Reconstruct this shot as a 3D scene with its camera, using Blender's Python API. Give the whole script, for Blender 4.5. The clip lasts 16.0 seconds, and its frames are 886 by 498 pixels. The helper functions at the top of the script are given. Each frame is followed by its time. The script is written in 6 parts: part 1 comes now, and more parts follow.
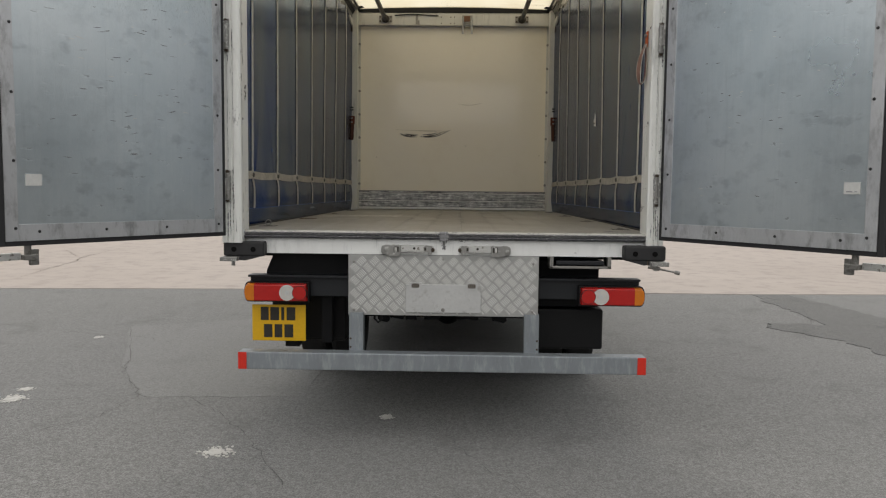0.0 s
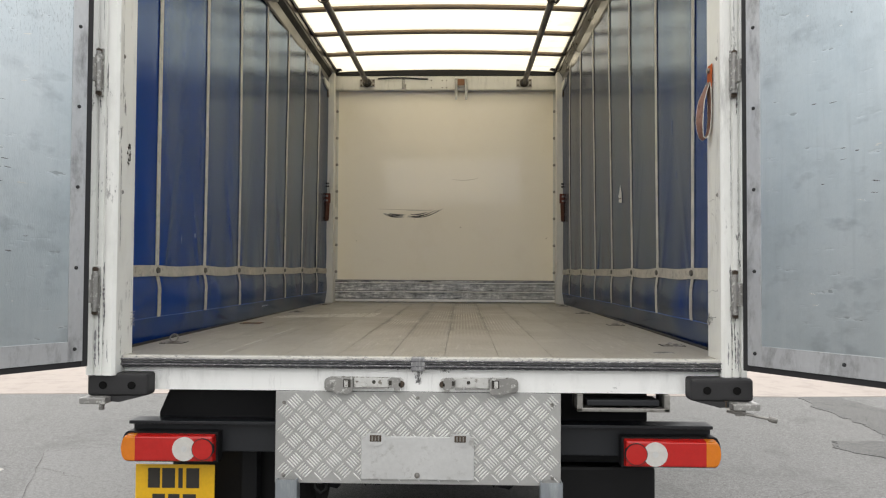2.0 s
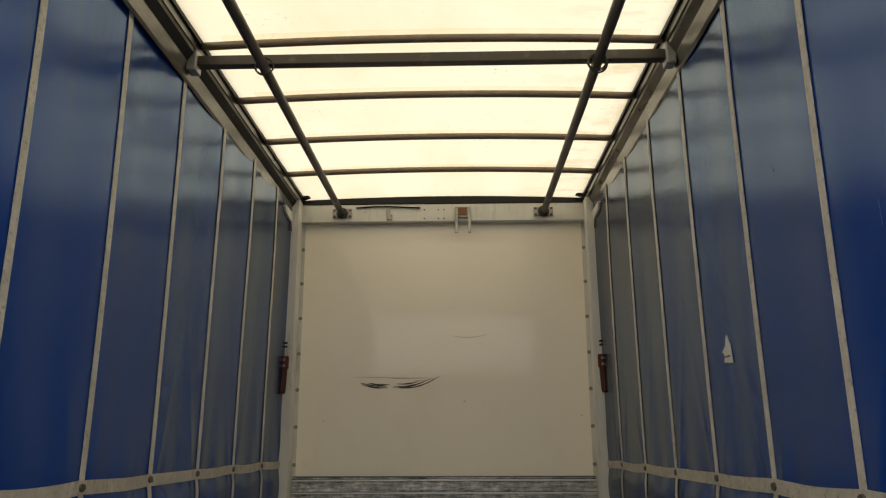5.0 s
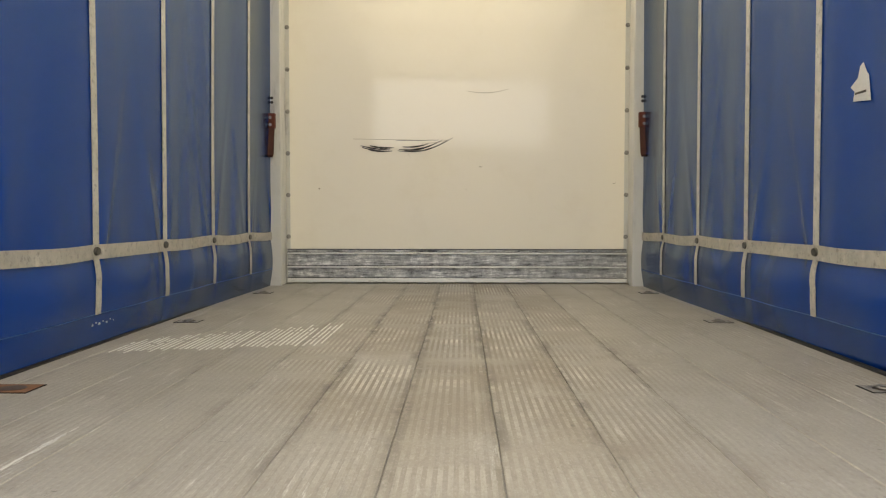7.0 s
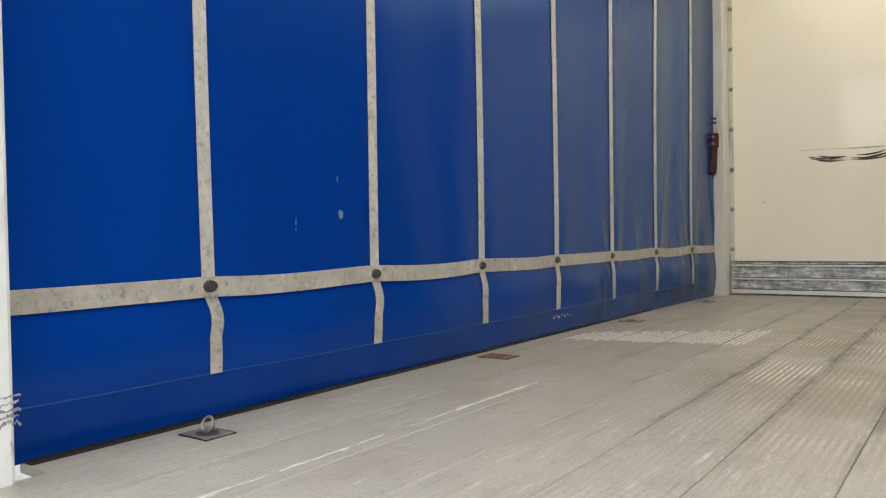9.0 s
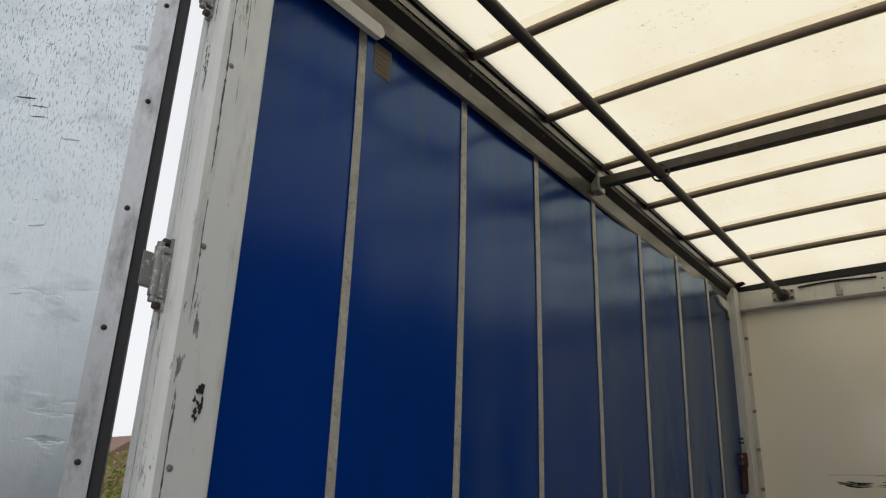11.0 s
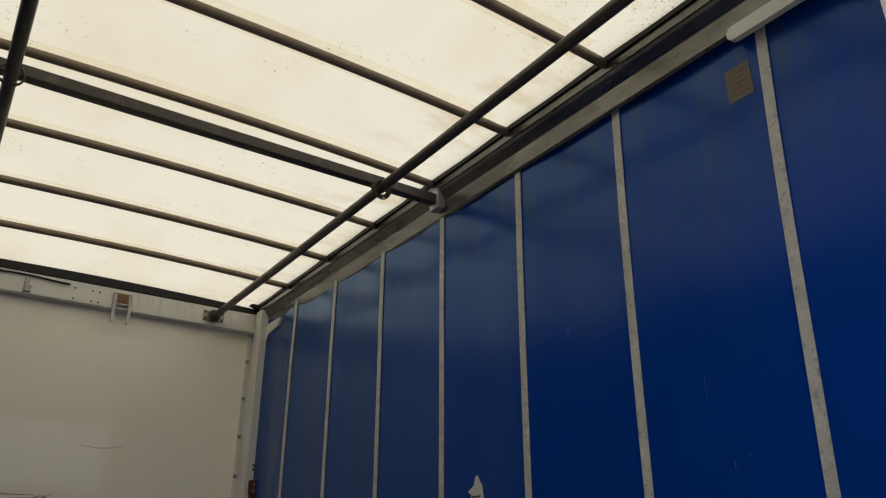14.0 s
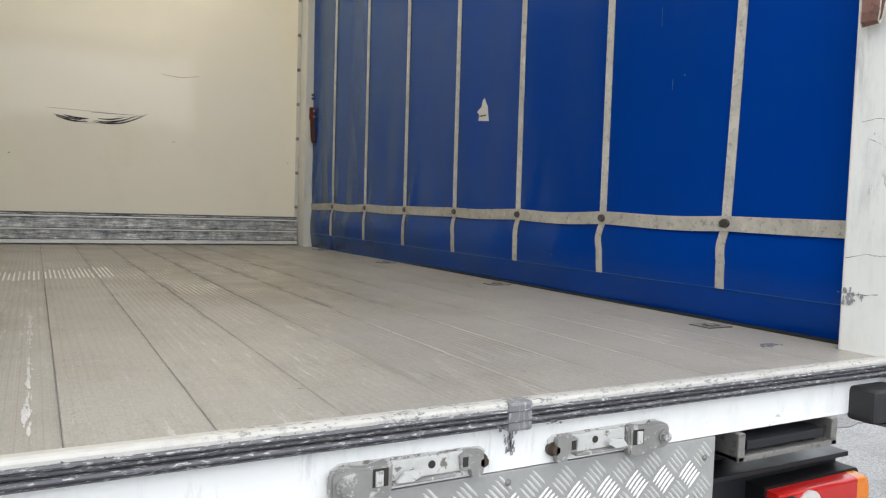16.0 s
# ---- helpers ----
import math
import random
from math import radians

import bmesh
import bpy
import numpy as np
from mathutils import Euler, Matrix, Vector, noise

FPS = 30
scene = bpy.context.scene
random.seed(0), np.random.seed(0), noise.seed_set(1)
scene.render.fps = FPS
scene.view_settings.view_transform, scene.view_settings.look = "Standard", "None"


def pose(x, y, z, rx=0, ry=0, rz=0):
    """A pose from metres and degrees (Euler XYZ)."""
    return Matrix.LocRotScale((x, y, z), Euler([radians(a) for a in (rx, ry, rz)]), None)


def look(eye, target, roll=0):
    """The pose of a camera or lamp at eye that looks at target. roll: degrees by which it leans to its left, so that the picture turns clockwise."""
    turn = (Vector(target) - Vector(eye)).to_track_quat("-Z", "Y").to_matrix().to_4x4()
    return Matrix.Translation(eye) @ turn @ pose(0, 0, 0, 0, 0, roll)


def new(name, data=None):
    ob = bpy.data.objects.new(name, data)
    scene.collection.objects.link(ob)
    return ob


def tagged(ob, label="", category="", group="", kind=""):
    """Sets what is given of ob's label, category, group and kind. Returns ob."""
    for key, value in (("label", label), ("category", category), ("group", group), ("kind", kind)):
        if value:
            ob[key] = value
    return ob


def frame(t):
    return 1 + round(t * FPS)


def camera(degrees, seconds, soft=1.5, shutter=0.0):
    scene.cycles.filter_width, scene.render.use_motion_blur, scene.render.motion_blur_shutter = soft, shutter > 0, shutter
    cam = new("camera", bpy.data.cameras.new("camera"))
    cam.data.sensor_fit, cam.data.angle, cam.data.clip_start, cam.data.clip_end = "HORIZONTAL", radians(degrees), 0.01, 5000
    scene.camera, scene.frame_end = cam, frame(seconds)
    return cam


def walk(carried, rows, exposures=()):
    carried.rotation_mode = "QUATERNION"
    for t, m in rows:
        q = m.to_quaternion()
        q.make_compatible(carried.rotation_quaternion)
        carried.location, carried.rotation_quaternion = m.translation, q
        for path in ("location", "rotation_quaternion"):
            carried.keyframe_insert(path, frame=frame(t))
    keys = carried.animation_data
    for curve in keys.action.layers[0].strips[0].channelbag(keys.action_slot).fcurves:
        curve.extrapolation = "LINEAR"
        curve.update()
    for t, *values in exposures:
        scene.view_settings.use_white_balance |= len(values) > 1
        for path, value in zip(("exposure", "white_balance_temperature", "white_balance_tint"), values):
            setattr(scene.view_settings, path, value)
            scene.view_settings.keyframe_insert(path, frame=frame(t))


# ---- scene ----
cam = camera(61.0, 16.0, soft=1.2)
PATH = [
    (0, (0.092, -3.954, 1.308), (0.048, -1.96, 1.153), 0.6),
    (0.5, (0.089, -3.665, 1.305), (0.043, -1.672, 1.135), 0.1),
    (1, (0.116, -3.332, 1.328), (0.038, -1.341, 1.155), -0.1),
    (1.5, (0.111, -2.989, 1.364), (0.103, -0.991, 1.287), -0.1),
    (2, (0.16, -2.704, 1.395), (0.109, -0.706, 1.451), 0.3),
    (2.5, (0.181, -2.42, 1.414), (0.111, -0.428, 1.57), 0.4),
    (3, (0.139, -2.139, 1.45), (0.083, -0.155, 1.699), 0.3),
    (3.5, (0.139, -1.835, 1.47), (0.049, 0.134, 1.813), 0.4),
    (3.7, (0.135, -1.721, 1.475), (0.036, 0.243, 1.84), 0.3),
    (5.8, (0.118, -0.643, 1.55), (0.098, 1.286, 2.077), -0.5),
    (6, (0.114, -0.571, 1.537), (0.072, 1.384, 1.956), -0.4),
    (6.5, (0.086, -0.38, 1.497), (0.037, 1.616, 1.601), -0.2),
    (7, (0.036, -0.263, 1.494), (-0.015, 1.734, 1.408), 0.0),
    (7.5, (0.019, -0.258, 1.477), (-0.261, 1.712, 1.279), -0.2),
    (8, (-0.034, -0.319, 1.47), (-0.771, 1.531, 1.288), -0.4),
    (8.2, (0.029, -0.389, 1.475), (-0.878, 1.384, 1.301), -0.1),
    (10.3, (0.434, -0.891, 1.51), (-0.822, 0.629, 1.846), 1.6),
    (10.5, (0.446, -0.927, 1.53), (-0.804, 0.576, 1.954), 2.0),
    (11, (0.346, -1.081, 1.561), (-0.782, 0.416, 2.26), 2.0),
    (11.5, (0.217, -1.17, 1.609), (-0.712, 0.398, 2.433), 4.0),
    (12, (0.049, -1.083, 1.622), (-0.566, 0.568, 2.569), 4.1),
    (12.5, (-0.162, -0.968, 1.63), (-0.303, 0.758, 2.631), 2.0),
    (13, (-0.414, -0.83, 1.682), (-0.087, 0.872, 2.681), -0.2),
    (13.5, (-0.567, -0.673, 1.691), (0.135, 0.937, 2.648), -1.0),
    (14, (-0.694, -0.619, 1.559), (0.34, 0.9, 2.35), 0.1),
    (14.5, (-0.745, -0.634, 1.559), (0.475, 0.883, 2.017), 0.3),
    (15, (-0.726, -0.763, 1.538), (0.508, 0.801, 1.723), 0.0),
    (15.5, (-0.714, -0.954, 1.511), (0.445, 0.676, 1.528), -0.1),
    (16, (-0.68, -1.139, 1.41), (0.276, 0.615, 1.298), 1.8),
]
EXPOSURE = [(0, 0.05, 6900, 10), (0.5, 0.25, 6900, 10), (1, 0.52, 6900, 10), (1.5, 0.72, 6800, 10), (2, 0.78, 6800, 10), (2.5, 0.7, 6800, 10), (3, 0.45, 6950, 10), (3.7, 0.32, 7000, 10), (5.8, 0.28, 7500, 10), (6.5, 1.05, 7500, 10), (7, 1.53, 7050, 10), (7.5, 1.65, 6850, 10), (8.2, 1.62, 6500, 10), (10.3, 0.85, 6800, 10), (11, 0.0, 6600, 10), (11.5, -0.3, 6750, 10), (12.5, -0.50, 7000, 10), (13.5, -0.38, 6650, 10), (14, -0.12, 6450, 10), (14.5, 0.56, 6400, 10), (15, 1.12, 6400, 10), (15.5, 1.3, 6350, 10), (16, 1.3, 6350, 10)]
walk(cam, [(t, look(eye, target, roll)) for t, eye, target, roll in PATH], EXPOSURE)


# ---- world and light: bright overcast sky ----
world = bpy.data.worlds.new("overcast_sky")
scene.world = world
world.use_nodes = True
wn, wl = world.node_tree.nodes, world.node_tree.links
wn.clear()
w_out, w_bg = wn.new("ShaderNodeOutputWorld"), wn.new("ShaderNodeBackground")
w_sky, w_hsv = wn.new("ShaderNodeTexSky"), wn.new("ShaderNodeHueSaturation")
w_mix = wn.new("ShaderNodeMix")
w_sky.sky_type = "NISHITA"
w_sky.sun_disc = False
w_sky.sun_elevation, w_sky.sun_rotation = radians(55), radians(200)
w_sky.dust_density, w_sky.air_density = 3.0, 1.0
w_hsv.inputs["Saturation"].default_value = 0.25
w_mix.data_type = "RGBA"
w_mix.inputs[0].default_value = 0.6
w_mix.inputs[7].default_value = (9.0, 9.2, 9.5, 1)
w_bg.inputs["Strength"].default_value = 0.13
wl.new(w_sky.outputs[0], w_hsv.inputs["Color"])
wl.new(w_hsv.outputs[0], w_mix.inputs[6])
wl.new(w_mix.outputs[2], w_bg.inputs["Color"])
wl.new(w_bg.outputs[0], w_out.inputs[0])

sun_data = bpy.data.lights.new("sun", "SUN")
sun_data.energy, sun_data.angle, sun_data.color = 0.8, radians(25), (1.0, 0.96, 0.9)
sun = new("sun", sun_data)
sun.matrix_world = look((0, 7, 18), (0, 0, 0))


# ---- materials ----
class Nodes:
    """A small builder for node materials, in metres of the object's own space."""

    def __init__(self, name, spread=True):
        self.m = bpy.data.materials.new(name)
        self.m.use_nodes = True
        self.t = self.m.node_tree
        self.bsdf = self.t.nodes["Principled BSDF"]
        self.out = self.t.nodes["Material Output"]
        co = self.t.nodes.new("ShaderNodeTexCoord")
        self.co = co.outputs["Object"]
        if spread:
            info = self.t.nodes.new("ShaderNodeObjectInfo")
            mul = self.t.nodes.new("ShaderNodeVectorMath")
            mul.operation = "MULTIPLY_ADD"
            self.link(info.outputs["Random"], mul.inputs[0])
            mul.inputs[1].default_value = (37.0, 53.0, 71.0)
            self.link(self.co, mul.inputs[2])
            self.co = mul.outputs[0]

    def link(self, a, b):
        self.t.links.new(a, b)

    def scaled(self, sx, sy, sz):
        n = self.t.nodes.new("ShaderNodeMapping")
        n.inputs["Scale"].default_value = (sx, sy, sz)
        self.link(self.co, n.inputs["Vector"])
        return n.outputs[0]

    def noise(self, scale, detail=4.0, rough=0.55, at=None):
        n = self.t.nodes.new("ShaderNodeTexNoise")
        n.inputs["Scale"].default_value, n.inputs["Detail"].default_value, n.inputs["Roughness"].default_value = scale, detail, rough
        self.link(at or self.co, n.inputs["Vector"])
        return n.outputs["Fac"]

    def cells(self, scale, at=None, feature="F1"):
        n = self.t.nodes.new("ShaderNodeTexVoronoi")
        n.feature = feature
        n.inputs["Scale"].default_value = scale
        self.link(at or self.co, n.inputs["Vector"])
        return n.outputs["Distance"]

    def ramp(self, value, *stops):
        n = self.t.nodes.new("ShaderNodeValToRGB")
        while len(n.color_ramp.elements) < len(stops):
            n.color_ramp.elements.new(0.5)
        for e, (p, c) in zip(n.color_ramp.elements, stops):
            e.position = p
            e.color = (c, c, c, 1) if isinstance(c, (int, float)) else (*c, 1)
        self.link(value, n.inputs[0])
        return n.outputs[0]

    def mix(self, fac, a, b, how="MIX"):
        n = self.t.nodes.new("ShaderNodeMix")
        n.data_type, n.blend_type = "RGBA", how
        for v, i in ((fac, 0), (a, 6), (b, 7)):
            if isinstance(v, (int, float)):
                n.inputs[i].default_value = v if i == 0 else (v, v, v, 1)
            elif isinstance(v, tuple):
                n.inputs[i].default_value = (*v, 1)
            else:
                self.link(v, n.inputs[i])
        return n.outputs[2]

    def math(self, how, a, b=0.0):
        n = self.t.nodes.new("ShaderNodeMath")
        n.operation = how
        for v, i in ((a, 0), (b, 1)):
            if isinstance(v, (int, float)):
                n.inputs[i].default_value = v
            else:
                self.link(v, n.inputs[i])
        return n.outputs[0]

    def bump(self, height, strength, distance=0.002):
        n = self.t.nodes.new("ShaderNodeBump")
        n.inputs["Strength"].default_value, n.inputs["Distance"].default_value = strength, distance
        self.link(height, n.inputs["Height"])
        self.link(n.outputs[0], self.bsdf.inputs["Normal"])

    def set(self, color=None, rough=None, metal=None, spec=None):
        for key, v in (("Base Color", color), ("Roughness", rough), ("Metallic", metal), ("Specular IOR Level", spec)):
            if v is None:
                continue
            if isinstance(v, tuple):
                self.bsdf.inputs[key].default_value = (*v, 1)
            elif isinstance(v, (int, float)):
                self.bsdf.inputs[key].default_value = v
            else:
                self.link(v, self.bsdf.inputs[key])
        return self.m


def surf(name, base, rough=0.5, metal=0.0, var=0.2, scale=6.0, grain=90.0, bump=0.15, spec=0.5, dirt=None, dirt_at=(0.55, 0.75), stretch=(1, 1, 1)):
    """A plain surface with blotches, grain and, where given, dirt of another colour."""
    k = Nodes(name)
    at = k.scaled(*stretch)
    big, fine = k.noise(scale, 5, 0.6, at), k.noise(grain, 3, 0.6, at)
    dark = tuple(c * (1 - var) for c in base)
    light = tuple(min(1, c * (1 + var * 0.6)) for c in base)
    color = k.mix(big, dark, light)
    color = k.mix(k.ramp(fine, (0.35, 0.0), (0.7, 0.35)), color, tuple(c * 0.75 for c in base))
    if dirt:
        color = k.mix(k.ramp(k.noise(scale * 2.3, 8, 0.7, at), (dirt_at[0], 0.0), (dirt_at[1], 1.0)), color, dirt)
    k.bump(k.mix(0.5, big, fine), bump)
    r = k.ramp(big, (0.3, max(0.03, rough - 0.08)), (0.7, min(1, rough + 0.1)))
    return k.set(color, r, metal, spec)


def make_asphalt(name="asphalt", gain=1.0, soot=0.4):
    k = Nodes(name, spread=False)
    stones, grit = k.noise(125, 3, 0.6), k.noise(300, 4, 0.7)
    big, mid = k.noise(0.35, 5, 0.6), k.noise(2.2, 6, 0.65)

    def g(v):
        return (v * 0.92 * gain, v * 0.925 * gain, v * 0.91 * gain)

    c = k.ramp(stones, (0.30, g(0.09)), (0.48, g(0.195)), (0.70, g(0.36)))
    c = k.mix(k.ramp(grit, (0.52, 0.0), (0.70, 0.6)), c, g(0.38))
    c = k.mix(k.ramp(grit, (0.30, 0.6), (0.42, 0.0)), c, g(0.08))
    lumps = k.noise(38, 6, 0.75)
    c = k.mix(k.ramp(lumps, (0.36, 0.55), (0.50, 0.0)), c, g(0.10))
    c = k.mix(k.ramp(lumps, (0.53, 0.0), (0.68, 0.5)), c, g(0.34))
    c = k.mix(k.ramp(big, (0.35, 0.0), (0.65, 0.30)), c, g(0.26))
    c = k.mix(k.ramp(mid, (0.54, 0.0), (0.74, soot)), c, g(0.095))
    k.bump(k.mix(0.35, stones, grit), 0.6, 0.005)
    return k.set(c, 0.88, 0, 0.3)


def make_concrete():
    k = Nodes("pale_concrete", spread=False)
    big, mid, fine = k.noise(0.4, 5, 0.6), k.noise(3, 7, 0.7), k.noise(120, 3)
    c = k.mix(big, (0.36, 0.315, 0.285), (0.475, 0.425, 0.39))
    c = k.mix(k.ramp(mid, (0.48, 0.0), (0.70, 0.65)), c, (0.27, 0.24, 0.22))
    c = k.mix(k.ramp(fine, (0.5, 0.0), (0.8, 0.3)), c, (0.4, 0.36, 0.33))
    k.bump(fine, 0.3, 0.003)
    return k.set(c, 0.9, 0, 0.3)


def make_white_paint(name="worn_white_paint", base=(0.86, 0.87, 0.84), chips=0.585, under=(0.12, 0.12, 0.12), stretch=(1, 1, 0.25), size=26):
    """White paint, knocked off in flakes down to dark metal, with grey grime."""
    k = Nodes(name)
    at = k.scaled(*stretch)
    flake = k.noise(size, 9, 0.72, at)
    zone = k.noise(2.6, 3, 0.5)
    grime = k.noise(9, 7, 0.7, k.scaled(1, 1, 0.4))
    c = k.mix(k.ramp(grime, (0.50, 0.0), (0.82, 0.42)), base, tuple(v * 0.6 for v in base))
    c = k.mix(k.ramp(k.noise(1.7, 4), (0.35, 0.0), (0.80, 0.20)), c, (0.58, 0.56, 0.50))
    smear = k.math("MULTIPLY", k.ramp(k.noise(14, 8, 0.75, k.scaled(1, 1, 0.16)), (0.52, 0.0), (0.68, 0.75)), k.ramp(k.noise(2.1, 3), (0.45, 0.0), (0.60, 1.0)))
    c = k.mix(smear, c, tuple(v * 0.36 for v in base))
    worn = k.math("MULTIPLY", k.ramp(flake, (chips, 0.0), (chips + 0.03, 1.0)), k.ramp(zone, (0.47, 0.0), (0.56, 1.0)))
    c = k.mix(worn, c, under)
    k.bump(k.mix(0.6, worn, k.noise(40, 4)), 0.18)
    return k.set(c, k.mix(worn, 0.36, 0.6), 0, 0.5)


def make_curtain_blue():
    k = Nodes("blue_pvc", spread=False)
    big, mid = k.noise(1.3, 4, 0.55), k.noise(7, 6, 0.65)
    weave = k.noise(420, 2, 0.5)
    c = k.mix(big, (0.0005, 0.037, 0.265), (0.0008, 0.050, 0.345))
    c = k.mix(k.ramp(mid, (0.52, 0.0), (0.8, 0.35)), c, (0.001, 0.058, 0.26))
    c = k.mix(k.ramp(k.noise(16, 8, 0.75, k.scaled(1, 1, 0.12)), (0.68, 0.0), (0.84, 0.06)), c, (0.08, 0.13, 0.20))
    sep = k.t.nodes.new("ShaderNodeSeparateXYZ")
    k.link(k.co, sep.inputs[0])
    # roof reflection painted into the colour as streaky haze towards the top
    top_haze = k.math("MULTIPLY", k.ramp(k.math("DIVIDE", sep.outputs[2], 3.2), (0.74, 0.0), (0.92, 1.0)), k.ramp(k.noise(9, 7, 0.7, k.scaled(1, 1, 0.14)), (0.45, 0.0), (0.70, 0.55)))
    c = k.mix(top_haze, c, (0.055, 0.085, 0.12))
    bump = k.t.nodes.new("ShaderNodeBump")
    bump.inputs["Strength"].default_value, bump.inputs["Distance"].default_value = 0.10, 0.012
    k.link(k.mix(0.10, k.noise(3.0, 3, 0.5, k.scaled(1, 1, 0.6)), weave), bump.inputs["Height"])
    diff, gloss, both, fres = (k.t.nodes.new(n) for n in ("ShaderNodeBsdfDiffuse", "ShaderNodeBsdfGlossy", "ShaderNodeMixShader", "ShaderNodeFresnel"))
    fres.inputs["IOR"].default_value = 1.9
    k.link(k.mix(k.ramp(fres.outputs[0], (0.13, 0.0), (0.42, 1.0)), (0.205, 0.287, 0.355), (0.268, 0.285, 0.322)), gloss.inputs["Color"])
    k.link(k.ramp(big, (0.3, 0.19), (0.75, 0.25)), gloss.inputs["Roughness"])
    k.link(c, diff.inputs["Color"])
    for n in (diff, gloss, fres):
        k.link(bump.outputs[0], n.inputs["Normal"])
    k.link(k.math("MINIMUM", k.math("MULTIPLY", k.math("SUBTRACT", fres.outputs[0], 0.080), 4.0), 0.95), both.inputs[0])
    k.link(diff.outputs[0], both.inputs[1])
    k.link(gloss.outputs[0], both.inputs[2])
    k.link(both.outputs[0], k.out.inputs["Surface"])
    return k.m


def make_webbing(name, base):
    k = Nodes(name, spread=False)
    weave = k.cells(520)
    dirt = k.noise(11, 7, 0.75)
    c = k.mix(k.ramp(dirt, (0.4, 0.0), (0.75, 0.75)), base, tuple(v * 0.45 for v in base))
    c = k.mix(k.ramp(weave, (0.2, 0.0), (0.7, 0.3)), c, tuple(v * 0.6 for v in base))
    c = k.mix(k.ramp(k.noise(48, 6, 0.75), (0.54, 0.0), (0.64, 0.75)), c, tuple(v * 0.38 for v in base))
    c = k.mix(k.ramp(k.noise(30, 6, 0.7, k.scaled(1, 1, 0.5)), (0.58, 0.0), (0.68, 0.5)), c, tuple(min(1, v * 1.35) for v in base))
    k.bump(weave, 0.4, 0.001)
    return k.set(c, 0.8, 0, 0.3)


def make_roof_sheet():
    """Translucent cream sheet: daylight comes through it. Grey lichen specks and faint stains lie on it."""
    k = Nodes("translucent_roof_sheet", spread=False)
    spots = k.ramp(k.noise(46, 8, 0.75), (0.60, 0.0), (0.66, 1.0))
    where = k.ramp(k.noise(2.1, 3, 0.5), (0.53, 0.0), (0.62, 1.0))
    sep = k.t.nodes.new("ShaderNodeSeparateXYZ")
    k.link(k.co, sep.inputs[0])
    rear = k.math("MULTIPLY", k.ramp(k.math("DIVIDE", sep.outputs[1], 4.0), (0.08, 0.0), (0.12, 1.0), (0.17, 1.0), (0.23, 0.0)), k.ramp(k.noise(2.6, 3, 0.6), (0.48, 0.0), (0.58, 1.0)))
    fine = k.ramp(k.noise(80, 7, 0.8), (0.545, 0.0), (0.60, 1.0))
    edge = k.ramp(k.math("DIVIDE", sep.outputs[0], 1.1), (0.42, 0.0), (0.72, 1.0))
    rusty = k.math("MULTIPLY", edge, k.ramp(k.noise(2.6, 7, 0.7, k.scaled(0.8, 1.6, 1)), (0.50, 0.0), (0.70, 0.7)))
    fleck = k.math("MAXIMUM", k.math("MULTIPLY", spots, where), k.math("MULTIPLY", fine, rear))
    stain = k.ramp(k.noise(1.6, 5, 0.6, k.scaled(1, 0.5, 1)), (0.46, 0.0), (0.74, 0.5))
    c = k.mix(stain, (0.92, 0.855, 0.675), (0.78, 0.66, 0.43))
    c = k.mix(rusty, c, (0.62, 0.47, 0.26))
    c = k.mix(k.math("MULTIPLY", fleck, 0.85), c, (0.36, 0.33, 0.26))
    diff, trans, add = (k.t.nodes.new(n) for n in ("ShaderNodeBsdfDiffuse", "ShaderNodeBsdfTranslucent", "ShaderNodeMixShader"))
    k.link(c, diff.inputs["Color"])
    k.link(c, trans.inputs["Color"])
    add.inputs[0].default_value = 0.80
    k.link(diff.outputs[0], add.inputs[1])
    k.link(trans.outputs[0], add.inputs[2])
    k.link(add.outputs[0], k.out.inputs["Surface"])
    return k.m


